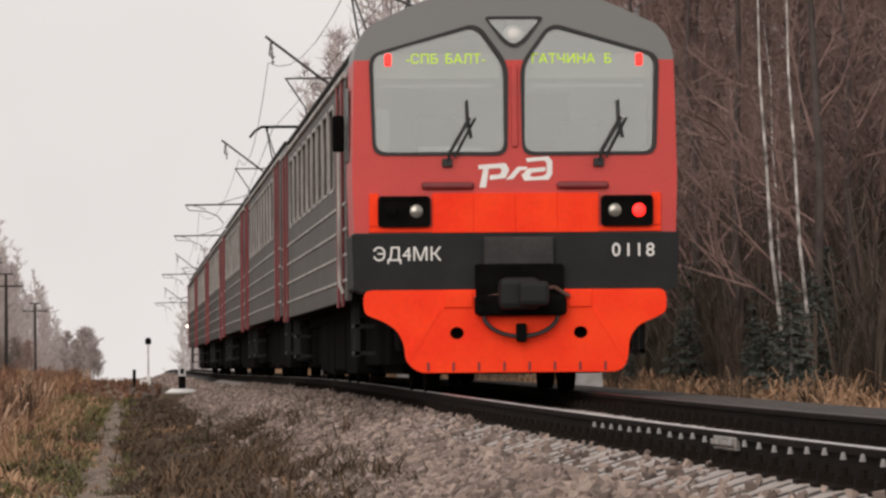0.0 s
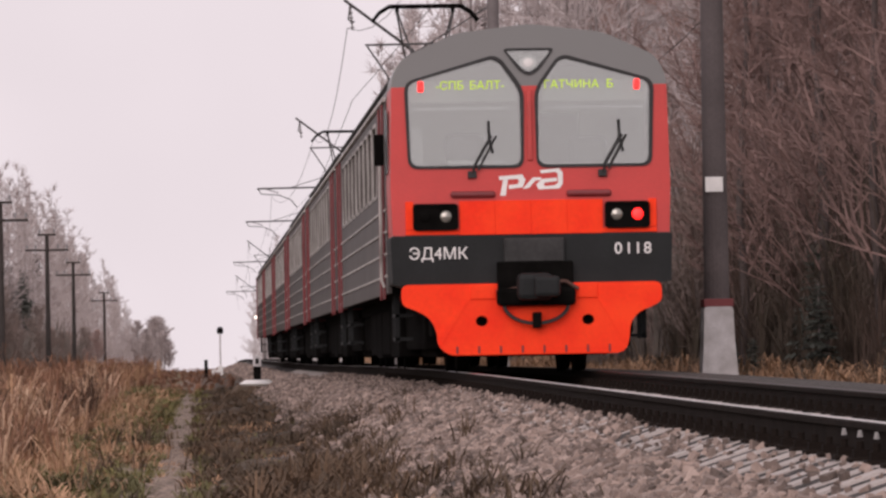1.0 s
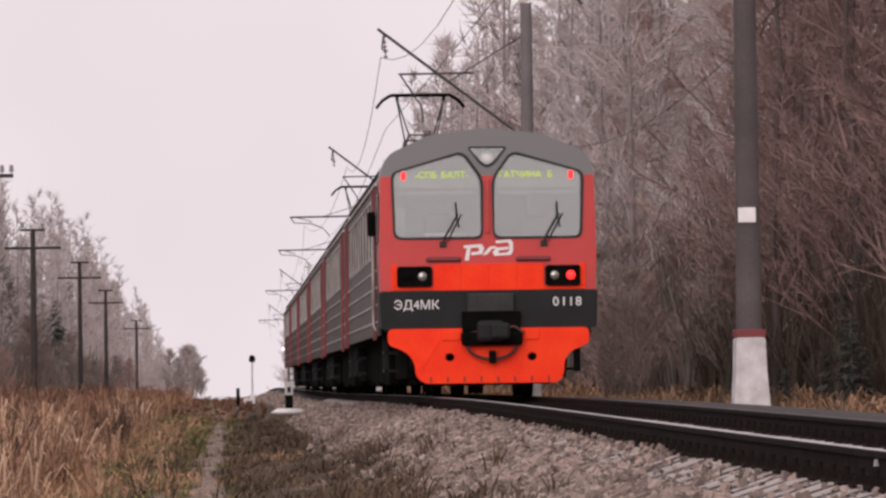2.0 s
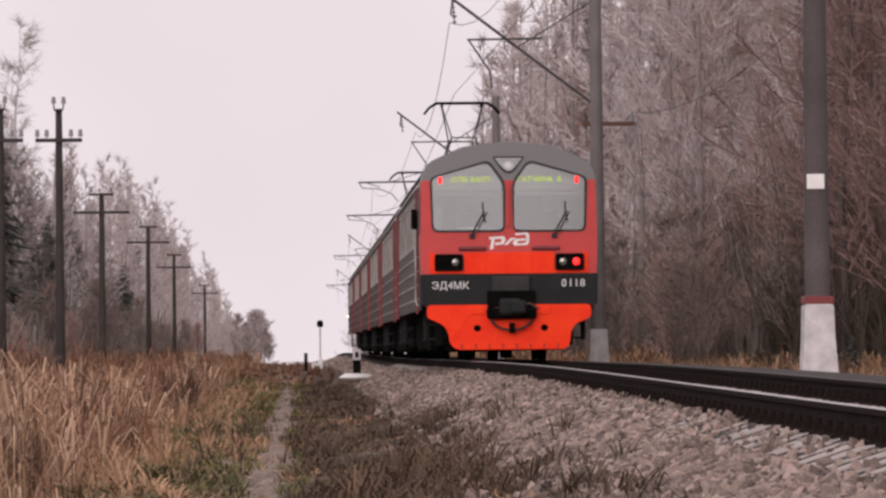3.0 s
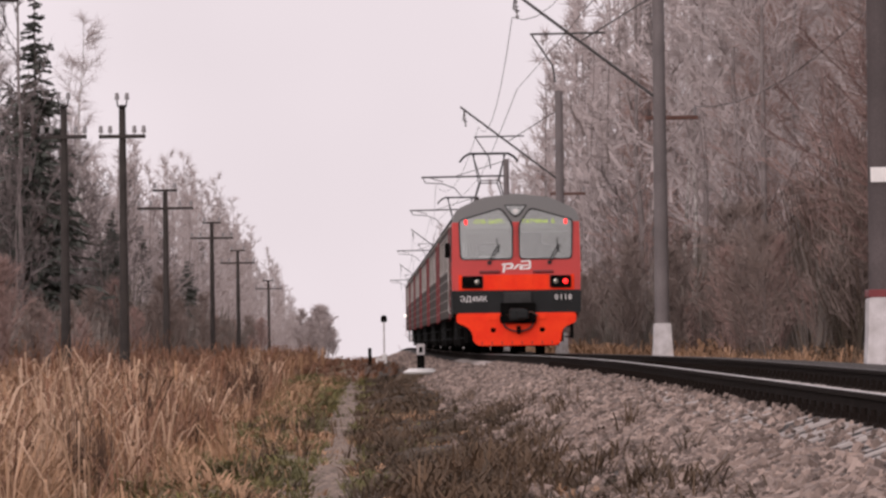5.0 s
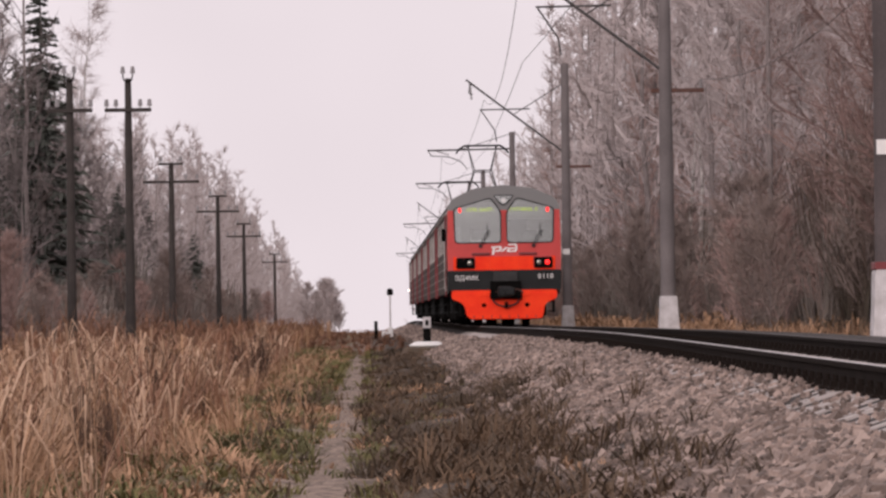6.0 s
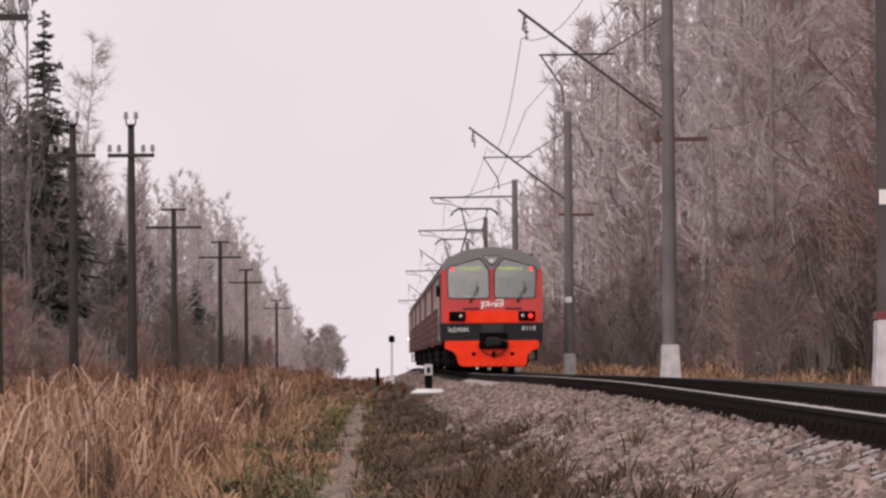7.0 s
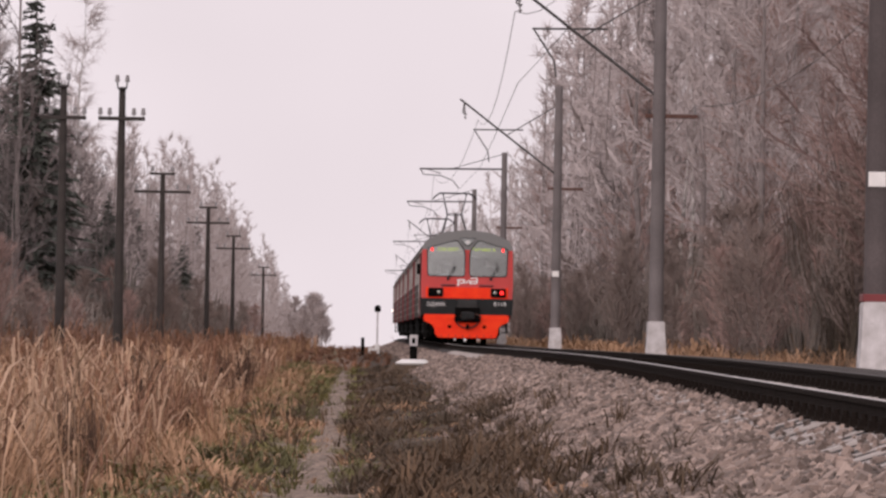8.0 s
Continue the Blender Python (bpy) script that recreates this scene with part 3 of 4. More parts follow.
    part("coupler_head", boxed(-0.22, 0.22, -0.52, -0.3, 0.88, 1.22, bevel=0.07), DARK, coupler)
    part("coupler_claw", boxed(-0.02, 0.30, -0.66, -0.52, 0.92, 1.18, bevel=0.05), DARK, coupler)
    part("coupler_lever", tube(bmesh.new(), [(-0.46, -0.16, 1.0), (0.4, -0.16, 1.12), (0.56, -0.16, 1.02)], 0.022), RUST_BROWN, coupler, "rusty uncoupling lever")
    pts = [(0.03 + 0.40 * math.cos(a), -0.22, 0.84 + 0.24 * math.sin(a)) for a in [math.pi + math.pi * i / 14 for i in range(15)]]
    part("brake_hose", tube(bmesh.new(), pts, 0.024), RUBBER, car, "hanging brake hose")
    part("hose_coupling", boxed(-0.02, 0.09, -0.27, -0.17, 0.54, 0.74, bevel=0.02), BLACK, car)
    # orange snow plough skirt
    skirt = [(-1.63, 1.10), (1.60, 1.10), (1.60, 0.86), (1.50, 0.80), (1.30, 0.72), (1.20, 0.58), (1.19, 0.40), (1.15, 0.27), (1.06, 0.22), (-1.02, 0.22), (-1.12, 0.27), (-1.19, 0.36), (-1.20, 0.52), (-1.28, 0.68), (-1.44, 0.78), (-1.63, 0.84)]
    eye = [(0.075 * math.cos(a), 0.065 * math.sin(a)) for a in [2 * math.pi * i / 16 for i in range(16)]]
    holes = [[(c + x, 0.64 + z) for x, z in eye] for c in (-0.64, 0.68)]
    part("skirt", plate(rounded(skirt, 0.09, 3), holes, -0.10, -0.05), ORANGE, car, "bright orange snow plough skirt")
    for x0, x1 in ((-0.78, -0.47), (0.55, 0.80)):
        part("skirt_plate", boxed(x0, x1, -0.125, -0.10, 0.91, 1.09, bevel=0.008), ORANGE, car)
    for i in range(8):
        x = -0.95 + 0.27 * i
        part("skirt_bolt", boxed(x - 0.012, x + 0.012, -0.115, -0.10, 0.24, 0.33, bevel=0.003), DOOR_RED, car)
    for s in (-1, 1):
        part("plough_blade", prism(bmesh.new(), [(s * 0.80, 0.90), (s * 0.98, 0.74), (s * 1.17, 0.5), (s * 1.13, 0.36)], -0.108, -0.10), ORANGE, car)
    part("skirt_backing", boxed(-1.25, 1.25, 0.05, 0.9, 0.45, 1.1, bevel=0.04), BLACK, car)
    # cab side: door posts, mirrors, rails
    build_shell(car, 1.20)
    build_sides(car, 1.22, WINDOWS, [(2.0, 2.9), (CAR - 2.5, CAR - 1.3)])
    for s in (-1, 1):
        if s < 0:
            part("mirror", boxed(-1.90, -1.77, 0.95, 1.05, 2.62, 3.02, bevel=0.03), BLACK, car, "black side mirror")
        part("handrail", tube(bmesh.new(), [(s * 1.76, 1.75, 1.1), (s * 1.80, 1.75, 1.2), (s * 1.80, 1.75, 2.9), (s * 1.76, 1.75, 3.0)], 0.02), LIGHT_TRIM, car)
        part("cab_window", boxed(s * (W + 0.002), s * (W + 0.014), 0.55, 1.15, 2.5, 3.3, bevel=0.004), SIDE_GLASS, car)
    build_running_gear(car)
    return car


head_car = build_head_car()
middle = build_middle_car()
CARS = [head_car, middle] + [copy_thing(middle, pose(0, 0, 0)) for _ in range(4)]

def pantograph(car, y):
    """A raised diamond current collector on its roof frame."""
    bm = boxed(-0.75, 0.75, y - 1.1, y - 1.0, 4.44, 4.52)
    box(bm, -0.75, 0.75, y + 1.0, y + 1.1, 4.44, 4.52)
    for x in (-0.7, 0.7):
        box(bm, x - 0.04, x + 0.04, y - 1.1, y + 1.1, 4.44, 4.52)
        for dy in (-1.0, 1.0):
            cyl(bm, (x, y + dy, 4.15), (x, y + dy, 4.44), 0.07, 0.05, n=8)
    frame_part = part("pantograph", bm, BLACK, car, "raised dark steel current collector")
    for d in (-1, 1):
        for s in (-1, 1):
            part("lower_arm", tube(bmesh.new(), [(s * 0.62, y + d * 0.35, 4.5), (s * 0.30, y + d * 1.15, 5.55)], 0.022), CABLE, frame_part)
            part("upper_arm", tube(bmesh.new(), [(s * 0.30, y + d * 1.15, 5.55), (s * 0.50, y + d * 0.12, 6.36)], 0.018), CABLE, frame_part)
        part("cross_tube", tube(bmesh.new(), [(-0.30, y + d * 1.15, 5.55), (0.30, y + d * 1.15, 5.55)], 0.018), CABLE, frame_part)
    head = bmesh.new()
    for d in (-0.14, 0.14):
        tube(head, [(-0.95, y + d, 6.20), (-0.82, y + d, 6.36), (-0.64, y + d, 6.47), (0.64, y + d, 6.47), (0.82, y + d, 6.36), (0.95, y + d, 6.20)], 0.03, 6)
    for x in (-0.5, 0.5):
        box(head, x - 0.03, x + 0.03, y - 0.14, y + 0.14, 6.36, 6.47)
    part("pantograph_head", head, BLACK, frame_part)
    part("roof_case", boxed(-0.55, 0.55, y + 1.6, y + 3.2, 4.2, 4.55, bevel=0.05), COVER, car, "dull grey roof equipment case")


pantograph(CARS[1], 2.9)
pantograph(CARS[3], 2.9)

part("side_lamp", boxed(-1.84, -1.77, CAR - 1.2, CAR - 1.0, 1.82, 1.92, bevel=0.02), LAMP_WHITE, CARS[-1], "small lit white lamp")


def motions():
    """The train rolls away at a steady pace."""
    for i, car in enumerate(CARS):
        rows = []
        for k in range(17):
            t = k * 0.5
            rows.append((t, pose(TRACK, NOSE_AT(t) + i * (CAR + 0.15), (grade(NOSE_AT(t) + i * (CAR + 0.15) + 3) + grade(NOSE_AT(t) + i * (CAR + 0.15) + 18)) / 2 if i else grade(NOSE_AT(t)))))
        walk(car, rows)


def NOSE_AT(t):
    return 39.4 + 16.48 * t


# ---- sleepers and fastenings ----
def build_sleepers():
    bed = tagged(new("track_bed"), "concrete sleepers of the railway track in gravel", "track", kind="structure")
    bm = bmesh.new()
    stations = [(-1.35, -0.13), (-0.96, 0.0), (-0.55, 0.0), (0.0, -0.03), (0.55, 0.0), (0.96, 0.0), (1.35, -0.02)]
    rows = [[bm.verts.new((x, y, z + drop)) for y, z in ((-0.13, -0.34), (0.13, -0.34), (0.10, -0.185), (-0.10, -0.185))] for x, drop in stations]
    for p, q in zip(rows, rows[1:]):
        for k in range(4):
            bm.faces.new((p[k], q[k], q[(k + 1) % 4], p[(k + 1) % 4]))
    bm.faces.new(rows[0])
    bm.faces.new(rows[-1][::-1])
    shape = part("sleeper", bm, CONCRETE, bed)
    shape.location = (TRACK, -14.0, 0)
    bm = boxed(-0.19, 0.19, -0.07, 0.07, -0.19, -0.165, bevel=0.008)
    for s in (-1, 1):
        cyl(bm, (s * 0.13, 0, -0.17), (s * 0.13, 0, -0.085), 0.022, n=6)
        box(bm, s * 0.085, s * 0.165, -0.035, 0.035, -0.165, -0.125)
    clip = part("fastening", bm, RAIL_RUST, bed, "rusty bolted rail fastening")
    clip.location = (TRACK - 0.797, -14.0, 0)
    bm = cyl(bmesh.new(), (-0.13, 0, -0.084), (-0.13, 0, -0.05), 0.016, 0.008, n=6)
    tip = part("bolt_tip", bm, MARK_WHITE, bed, "whitened bolt end")
    tip.location = (TRACK - 0.797, -14.0, 0)
    for i in range(1, 300):
        o = shape.copy()
        scene.collection.objects.link(o)
        o.location = (TRACK + random.uniform(-0.02, 0.02), -14.0 + 0.543 * i, random.uniform(-0.008, 0.004) + grade(-14.0 + 0.543 * i))
        for dx in (-0.797, 0.797):
            if i < 170:
                c = clip.copy()
                scene.collection.objects.link(c)
                c.location = (TRACK + dx, -14.0 + 0.543 * i, grade(-14.0 + 0.543 * i))
        if i < 68:
            c = tip.copy()
            scene.collection.objects.link(c)
            c.location = (TRACK - 0.797, -14.0 + 0.543 * i, random.uniform(-0.01, 0.01))


def build_joint():
    bm = boxed(-0.05, -0.014, -0.45, 0.45, -0.13, -0.055, bevel=0.006)
    for y in (-0.34, -0.12, 0.12, 0.34):
        cyl(bm, (-0.08, y, -0.09), (-0.05, y, -0.09), 0.02, n=6)
    fish = part("fishplate", bm, STEEL, left_rail, "bolted joint bar")
    fish.location = (0, 16.2, 0)


build_sleepers()
build_joint()


# ---- overhead line ----
POLE_X = 7.3
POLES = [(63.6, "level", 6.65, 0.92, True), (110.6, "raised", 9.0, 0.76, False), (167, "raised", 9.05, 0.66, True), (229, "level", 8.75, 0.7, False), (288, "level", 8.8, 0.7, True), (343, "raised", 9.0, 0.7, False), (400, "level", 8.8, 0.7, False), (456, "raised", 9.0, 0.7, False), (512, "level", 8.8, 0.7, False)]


def insulator(bm, p, q, r=0.055, n=5):
    p, q = Vector(p), Vector(q)
    cyl(bm, p, q, 0.018, n=6)
    for i in range(n):
        a = p + (q - p) * ((i + 0.3) / n)
        b = p + (q - p) * ((i + 0.7) / n)
        cyl(bm, a, b, r, r * 0.5, n=10)


def catenary_pole(y, kind, top, foot, plate_on):
    g = land(POLE_X, y)
    lift = dip(y)
    pole = tagged(new("catenary_pole"), "dark concrete overhead line pole with a red-banded white foot" if foot > 0.9 else "concrete overhead line pole paled for haze, with a limewashed foot", "railway pole", "overhead line poles")
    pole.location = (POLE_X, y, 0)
    # only the near shaft is dark, the rest have haze in their colour
    part("shaft", cyl(bmesh.new(), (0, 0, g - 0.2), (0, 0, 9.6 + lift), 0.19, 0.14, n=20), POLE_CONCRETE if foot > 0.9 else HAZED_CONCRETE, pole, smooth=False)
    bm = bmesh.new()
    prism(bm, rounded([(-0.29, g - 0.2), (0.33, g - 0.2), (0.22, foot * 0.5 + lift), (0.205, foot + lift), (-0.205, foot + lift), (-0.22, foot * 0.4 + lift)], 0.05, 3), -0.22, 0.22)
    part("foundation", bm, LIME, pole, "limewashed concrete foot")
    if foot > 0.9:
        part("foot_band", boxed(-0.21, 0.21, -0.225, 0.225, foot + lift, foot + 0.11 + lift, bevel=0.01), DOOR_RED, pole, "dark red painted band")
    if plate_on:
        part("enamel_plate", boxed(-0.155, 0.095, -0.19, -0.175, 2.54 + lift, 2.75 + lift, bevel=0.004), WHITE, pole, "small white enamel plate")
    bm = boxed(-0.35, 0.95, -0.05, 0.05, 5.74 + lift, 5.84 + lift, bevel=0.01)
    part("feeder_bracket", bm, RUST_BROWN, pole)
    bm = bmesh.new()
    insulator(bm, (0.88, 0, 5.84 + lift), (0.88, 0, 6.05 + lift), 0.05, 3)
    part("insulator", bm, PORCELAIN, pole)
    arm = bmesh.new()
    top += lift
    if kind == "raised":
        tip = (-3.65, 0, top)
        cyl(arm, (-0.1, 0, top - 2.7), tip, 0.036, n=8)
        tube(arm, [(-0.1, 0, top - 0.2), (-1.9, 0, top - 1.3)], 0.018)
        wire = (-3.4, 0, top - 0.55)
        tube(arm, [(-3.5, 0, top - 0.1), (-3.55, 0, top - 0.5), wire], 0.02)
        part("cantilever", arm, CABLE, pole, "slanting dark steel cantilever arm")
        bm = bmesh.new()
        insulator(bm, (-3.5, 0, top - 0.15), (-3.45, 0, top - 0.75))
        part("insulator", bm, PORCELAIN, pole)
        bm = tube(bmesh.new(), [(-3.15, 0, top - 1.12), (-1.3, 0, top - 1.1)], 0.026)
        tube(bm, [(-3.1, 0, top - 1.15), (-2.6, 0, top - 1.9), (-2.55, 0, top - 2.3)], 0.022)
    else:
        tube(arm, [(-0.1, 0, top), (-4.3, 0, top - 0.04)], 0.045, n=8)
        tube(arm, [(-0.1, 0, top + 0.75), (-2.6, 0, top)], 0.018)
        part("cantilever", arm, CABLE, pole, "level dark steel cantilever arm")
        bm = bmesh.new()
        insulator(bm, (-3.9, 0, top - 0.05), (-3.2, 0, top - 0.28))
        part("insulator", bm, PORCELAIN, pole)
        bm = tube(bmesh.new(), [(-4.25, 0, top - 0.05), (-4.1, 0, top - 0.32), (-3.2, 0, top - 0.38), (-2.6, 0, top - 0.62), (-2.3, 0, top - 1.0)], 0.024)
    part("steady_arm", bm, CABLE, pole)


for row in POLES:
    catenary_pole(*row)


def span_wire(name, pts, sag, r, label):
    cu = bmesh.new()
    for (a, b) in zip(pts, pts[1:]):
        a, b = Vector(a), Vector(b)
        line = []
        for i in range(9):
            t = i / 8
            p = a.lerp(b, t)
            p.z -= sag * 4 * t * (1 - t)
            line.append(p)
        tube(cu, line, r, 4)
    tagged(part(name, cu, CABLE), label, "wire", kind="structure")


ys = [4.0] + [p[0] for p in POLES]
span_wire("contact_wire", [(TRACK + (0.3 if i % 2 else -0.3), y, 6.54 + dip(y)) for i, y in enumerate(ys)], 0.05, 0.009, "thin contact wire over the track")
span_wire("messenger_wire", [(TRACK + (0.2 if i % 2 else -0.4), y, 8.3 + dip(y)) for i, y in enumerate(ys)], 1.1, 0.009, "sagging messenger wire over the track")
span_wire("feeder_wire", [(POLE_X + 0.88, y, 6.06 + dip(y)) for y in ys], 0.7, 0.009, "sagging feeder wire on the poles")


# ---- telegraph poles ----
def telegraph_pole(x, y, h, fork, arm_z, arm_w):
    g = land(x, y)
    pole = tagged(new("telegraph_pole"), "tarred wooden telegraph pole with crossarm and insulators", "telegraph pole", "telegraph poles beside the line")
    pole.location = (x, y, g)
    h -= g
    arm_z -= g
    part("shaft", cyl(bmesh.new(), (0, 0, -0.3), (0, 0, h), 0.14, 0.085, n=12), TAR_WOOD, pole)
    part("crossarm", boxed(-arm_w / 2, arm_w / 2, -0.15, -0.06, arm_z - 0.05, arm_z + 0.05, bevel=0.008), TAR_WOOD, pole)
    spots = [(s * arm_w * k, arm_z + 0.05) for s in (-1, 1) for k in (0.26, 0.46)]
    if fork:
        part("fork", tube(bmesh.new(), [(-0.13, -0.1, h + 0.12), (-0.11, -0.1, h - 0.04), (0, -0.1, h - 0.1), (0.11, -0.1, h - 0.04), (0.13, -0.1, h + 0.12)], 0.018), BLACK, pole)
        spots += [(-0.13, h + 0.08), (0.13, h + 0.08)]
    else:
        part("crossarm", boxed(-0.45, 0.45, -0.15, -0.06, h - 0.09, h, bevel=0.008), TAR_WOOD, pole)
        spots += [(-0.36, h), (0.36, h)]
    for sx, sz in spots:
        bm = cyl(bmesh.new(), (sx, -0.1, sz), (sx, -0.1, sz + 0.06), 0.014, n=6)
        cyl(bm, (sx, -0.1, sz + 0.05), (sx, -0.1, sz + 0.23), 0.065, 0.045, n=8)
        part("insulator", bm, PORCELAIN, pole)


for row in [(-5.75, 69, 6.8, True, 5.68, 1.1), (-7.77, 118, 6.68, True, 5.83, 1.2), (-6.27, 118.5, 6.68, True, 5.85, 1.22), (-7.2, 165, 6.06, False, 5.36, 2.05), (-7.42, 222, 6.4, False, 5.6, 2.1), (-7.6, 274, 6.1, False, 5.3, 2.1), (-7.8, 371, 5.6, False, 4.9, 2.1)]:
    telegraph_pole(*row)


# ---- track markers and signal ----
def picket_post():
    post = tagged(new("picket_post"), "black and white picket post in a limewashed stone ring", "marker post")
    post.location = (1.62, 130, -0.54)
    bm = bmesh.new()
    bmesh.ops.create_cone(bm, cap_ends=True, segments=28, radius1=1.0, radius2=0.6, depth=0.5, matrix=Matrix.Translation((0, 0, -0.25)))
    for v in bm.verts:
        v.co += Vector((random.uniform(-0.05, 0.05), random.uniform(-0.05, 0.05), 0))
    part("mound", bm, WEEDS, post, "dark weedy mound")
    bm = bmesh.new()
    bmesh.ops.create_cone(bm, cap_ends=True, segments=28, radius1=0.44, radius2=0.53, depth=0.09, matrix=Matrix.Translation((0, 0, 0.0)))
    bmesh.ops.create_cone(bm, cap_ends=True, segments=28, radius1=0.53, radius2=0.34, depth=0.11, matrix=Matrix.Translation((0, 0, 0.10)))
    part("ring", bm, WHITE, post, "limewashed ring")
    part("shaft", boxed(-0.11, 0.11, -0.09, 0.09, 0.05, 0.54, bevel=0.012), BLACK, post)
    part("cap", boxed(-0.115, 0.115, -0.095, 0.095, 0.54, 0.86, bevel=0.015), LIME, post, "limewashed top")
    part("figure_bar", boxed(-0.05, 0.05, -0.105, -0.094, 0.61, 0.77), BLACK, post)


def marker(x, y, z, w, h, mat, name, label):
    m = tagged(part(name, boxed(-w / 2, w / 2, -w / 2, w / 2, -0.2, h, bevel=0.03), mat), label, "marker post")
    m.location = (x, y, z)


picket_post()
marker(0.30, 250, -0.72, 0.19, 0.80, BLACK, "stake", "short black wooden stake beside the line")
marker(0.78, 252, -0.72, 0.32, 0.22, WHITE, "marker_stone", "low limewashed marker stone beside the line")
marker(1.10, 252.5, -0.70, 0.30, 0.42, WHITE, "marker_stone", "limewashed marker stone beside the line")


def mast_signal():
    sig = tagged(new("mast_signal"), "dark round-headed railway signal on a pale mast", "railway signal")
    sig.location = (1.45, 330, land(1.45, 330))
    part("mast", cyl(bmesh.new(), (0, 0, -0.2), (0, 0, 3.1), 0.07, n=10), LIME, sig)
    part("head", prism(bmesh.new(), rounded([(-0.22, 2.65), (0.22, 2.65), (0.24, 2.95), (0.14, 3.15), (-0.14, 3.15), (-0.24, 2.95)], 0.08), -0.08, 0.08), BLACK, sig)
    part("foot", boxed(-0.25, 0.25, -0.25, 0.25, -0.2, 0.25, bevel=0.03), LIME, sig)


mast_signal()


# ---- trees ----
SHAPES = {}


def grow(seed, h, r0, limbs, first, reach, rise, lean, bark, crown_mat, label, twig=0.020, subs=8, tw=11, droop=0.0):
    rnd = random.Random(seed)
    verts, faces, cv, cf = [], [], [], []

    def pipe(v, f, pts, radii, n):
        base = len(v)
        for p, r in zip(pts, radii):
            for i in range(n):
                a = 2 * math.pi * i / n
                v.append((p.x + r * math.cos(a), p.y + r * math.sin(a), p.z))
        for j in range(len(pts) - 1):
            for i in range(n):
                a, b = base + j * n + i, base + j * n + (i + 1) % n
                f.append((a, b, b + n, a + n))

    def blade(p, q, w):
        k = len(cv)
        d = q - p
        s = d.cross(Vector((rnd.uniform(-1, 1), rnd.uniform(-1, 1), rnd.uniform(-1, 1))))
        s = s.normalized() * w if s.length > 1e-5 else Vector((w, 0, 0))
        cv.extend((tuple(p - s), tuple(p + s), tuple(q)))
        cf.append((k, k + 1, k + 2))

    pts = []
    bend = Vector((rnd.uniform(-1, 1), rnd.uniform(-1, 1), 0)) * 0.03 * h
    for i in range(9):
        t = i / 8
        pts.append(Vector((lean * h * t, 0, h * t)) + bend * math.sin(t * 3) + Vector((rnd.uniform(-1, 1), rnd.uniform(-1, 1), 0)) * 0.006 * h)
    pipe(verts, faces, pts, [r0 * (1 - 0.93 * i / 8) for i in range(9)], 7)

    def on_trunk(t):
        i = min(7, int(t * 8))
        return pts[i].lerp(pts[i + 1], t * 8 - i)

    for k in range(limbs):
        t = first + (0.99 - first) * (k + rnd.random()) / limbs
        az, el = rnd.uniform(0, 6.283), radians(rise + rnd.uniform(-18, 18))
        length = reach * h * ((1 - t) ** 0.7 * 0.9 + 0.12) * rnd.uniform(0.6, 1.15)
        d = Vector((math.cos(az) * math.cos(el), math.sin(az) * math.cos(el), math.sin(el)))
        p = on_trunk(t)
        line = [p]
        for j in range(3):
            d = (d + Vector((rnd.uniform(-0.25, 0.25), rnd.uniform(-0.25, 0.25), rnd.uniform(-0.1, 0.25) - droop))).normalized()
            line.append(line[-1] + d * length / 3)
        r = r0 * (1 - t) * 0.26 + 0.010
        pipe(cv, cf, line, [r, r * 0.7, r * 0.45, 0.006], 3)
        for m in range(subs):
            u = 0.2 + 0.8 * (m + rnd.random()) / subs
            i = min(2, int(u * 3))
            q = line[i].lerp(line[i + 1], u * 3 - i)
            e = (d + Vector((rnd.uniform(-1, 1), rnd.uniform(-1, 1), rnd.uniform(-0.5, 0.8) - droop)) * 0.9).normalized()
            ln = length * rnd.uniform(0.22, 0.5) * (1.15 - 0.6 * u) + 0.2
            w = q + e * ln
            blade(q, w, twig * 1.1)
            for z in range(tw):
                s = q.lerp(w, rnd.uniform(0.15, 1))
                f = (e + Vector((rnd.uniform(-1, 1), rnd.uniform(-1, 1), rnd.uniform(-0.8, 0.8) - droop))).normalized()
                blade(s, s + f * rnd.uniform(0.25, 0.8) * (0.4 + 0.04 * h), twig * 0.52)
    tree = tagged(new("tree"), label, "tree", "trees along the line")
    from_arrays("trunk", verts, faces, bark, tree).data.shade_smooth()
    from_arrays("crown", cv, cf, crown_mat, tree)
    SHAPES[tree.name] = (np.array(verts + cv), faces + [tuple(i + len(verts) for i in f) for f in cf])
    return tree


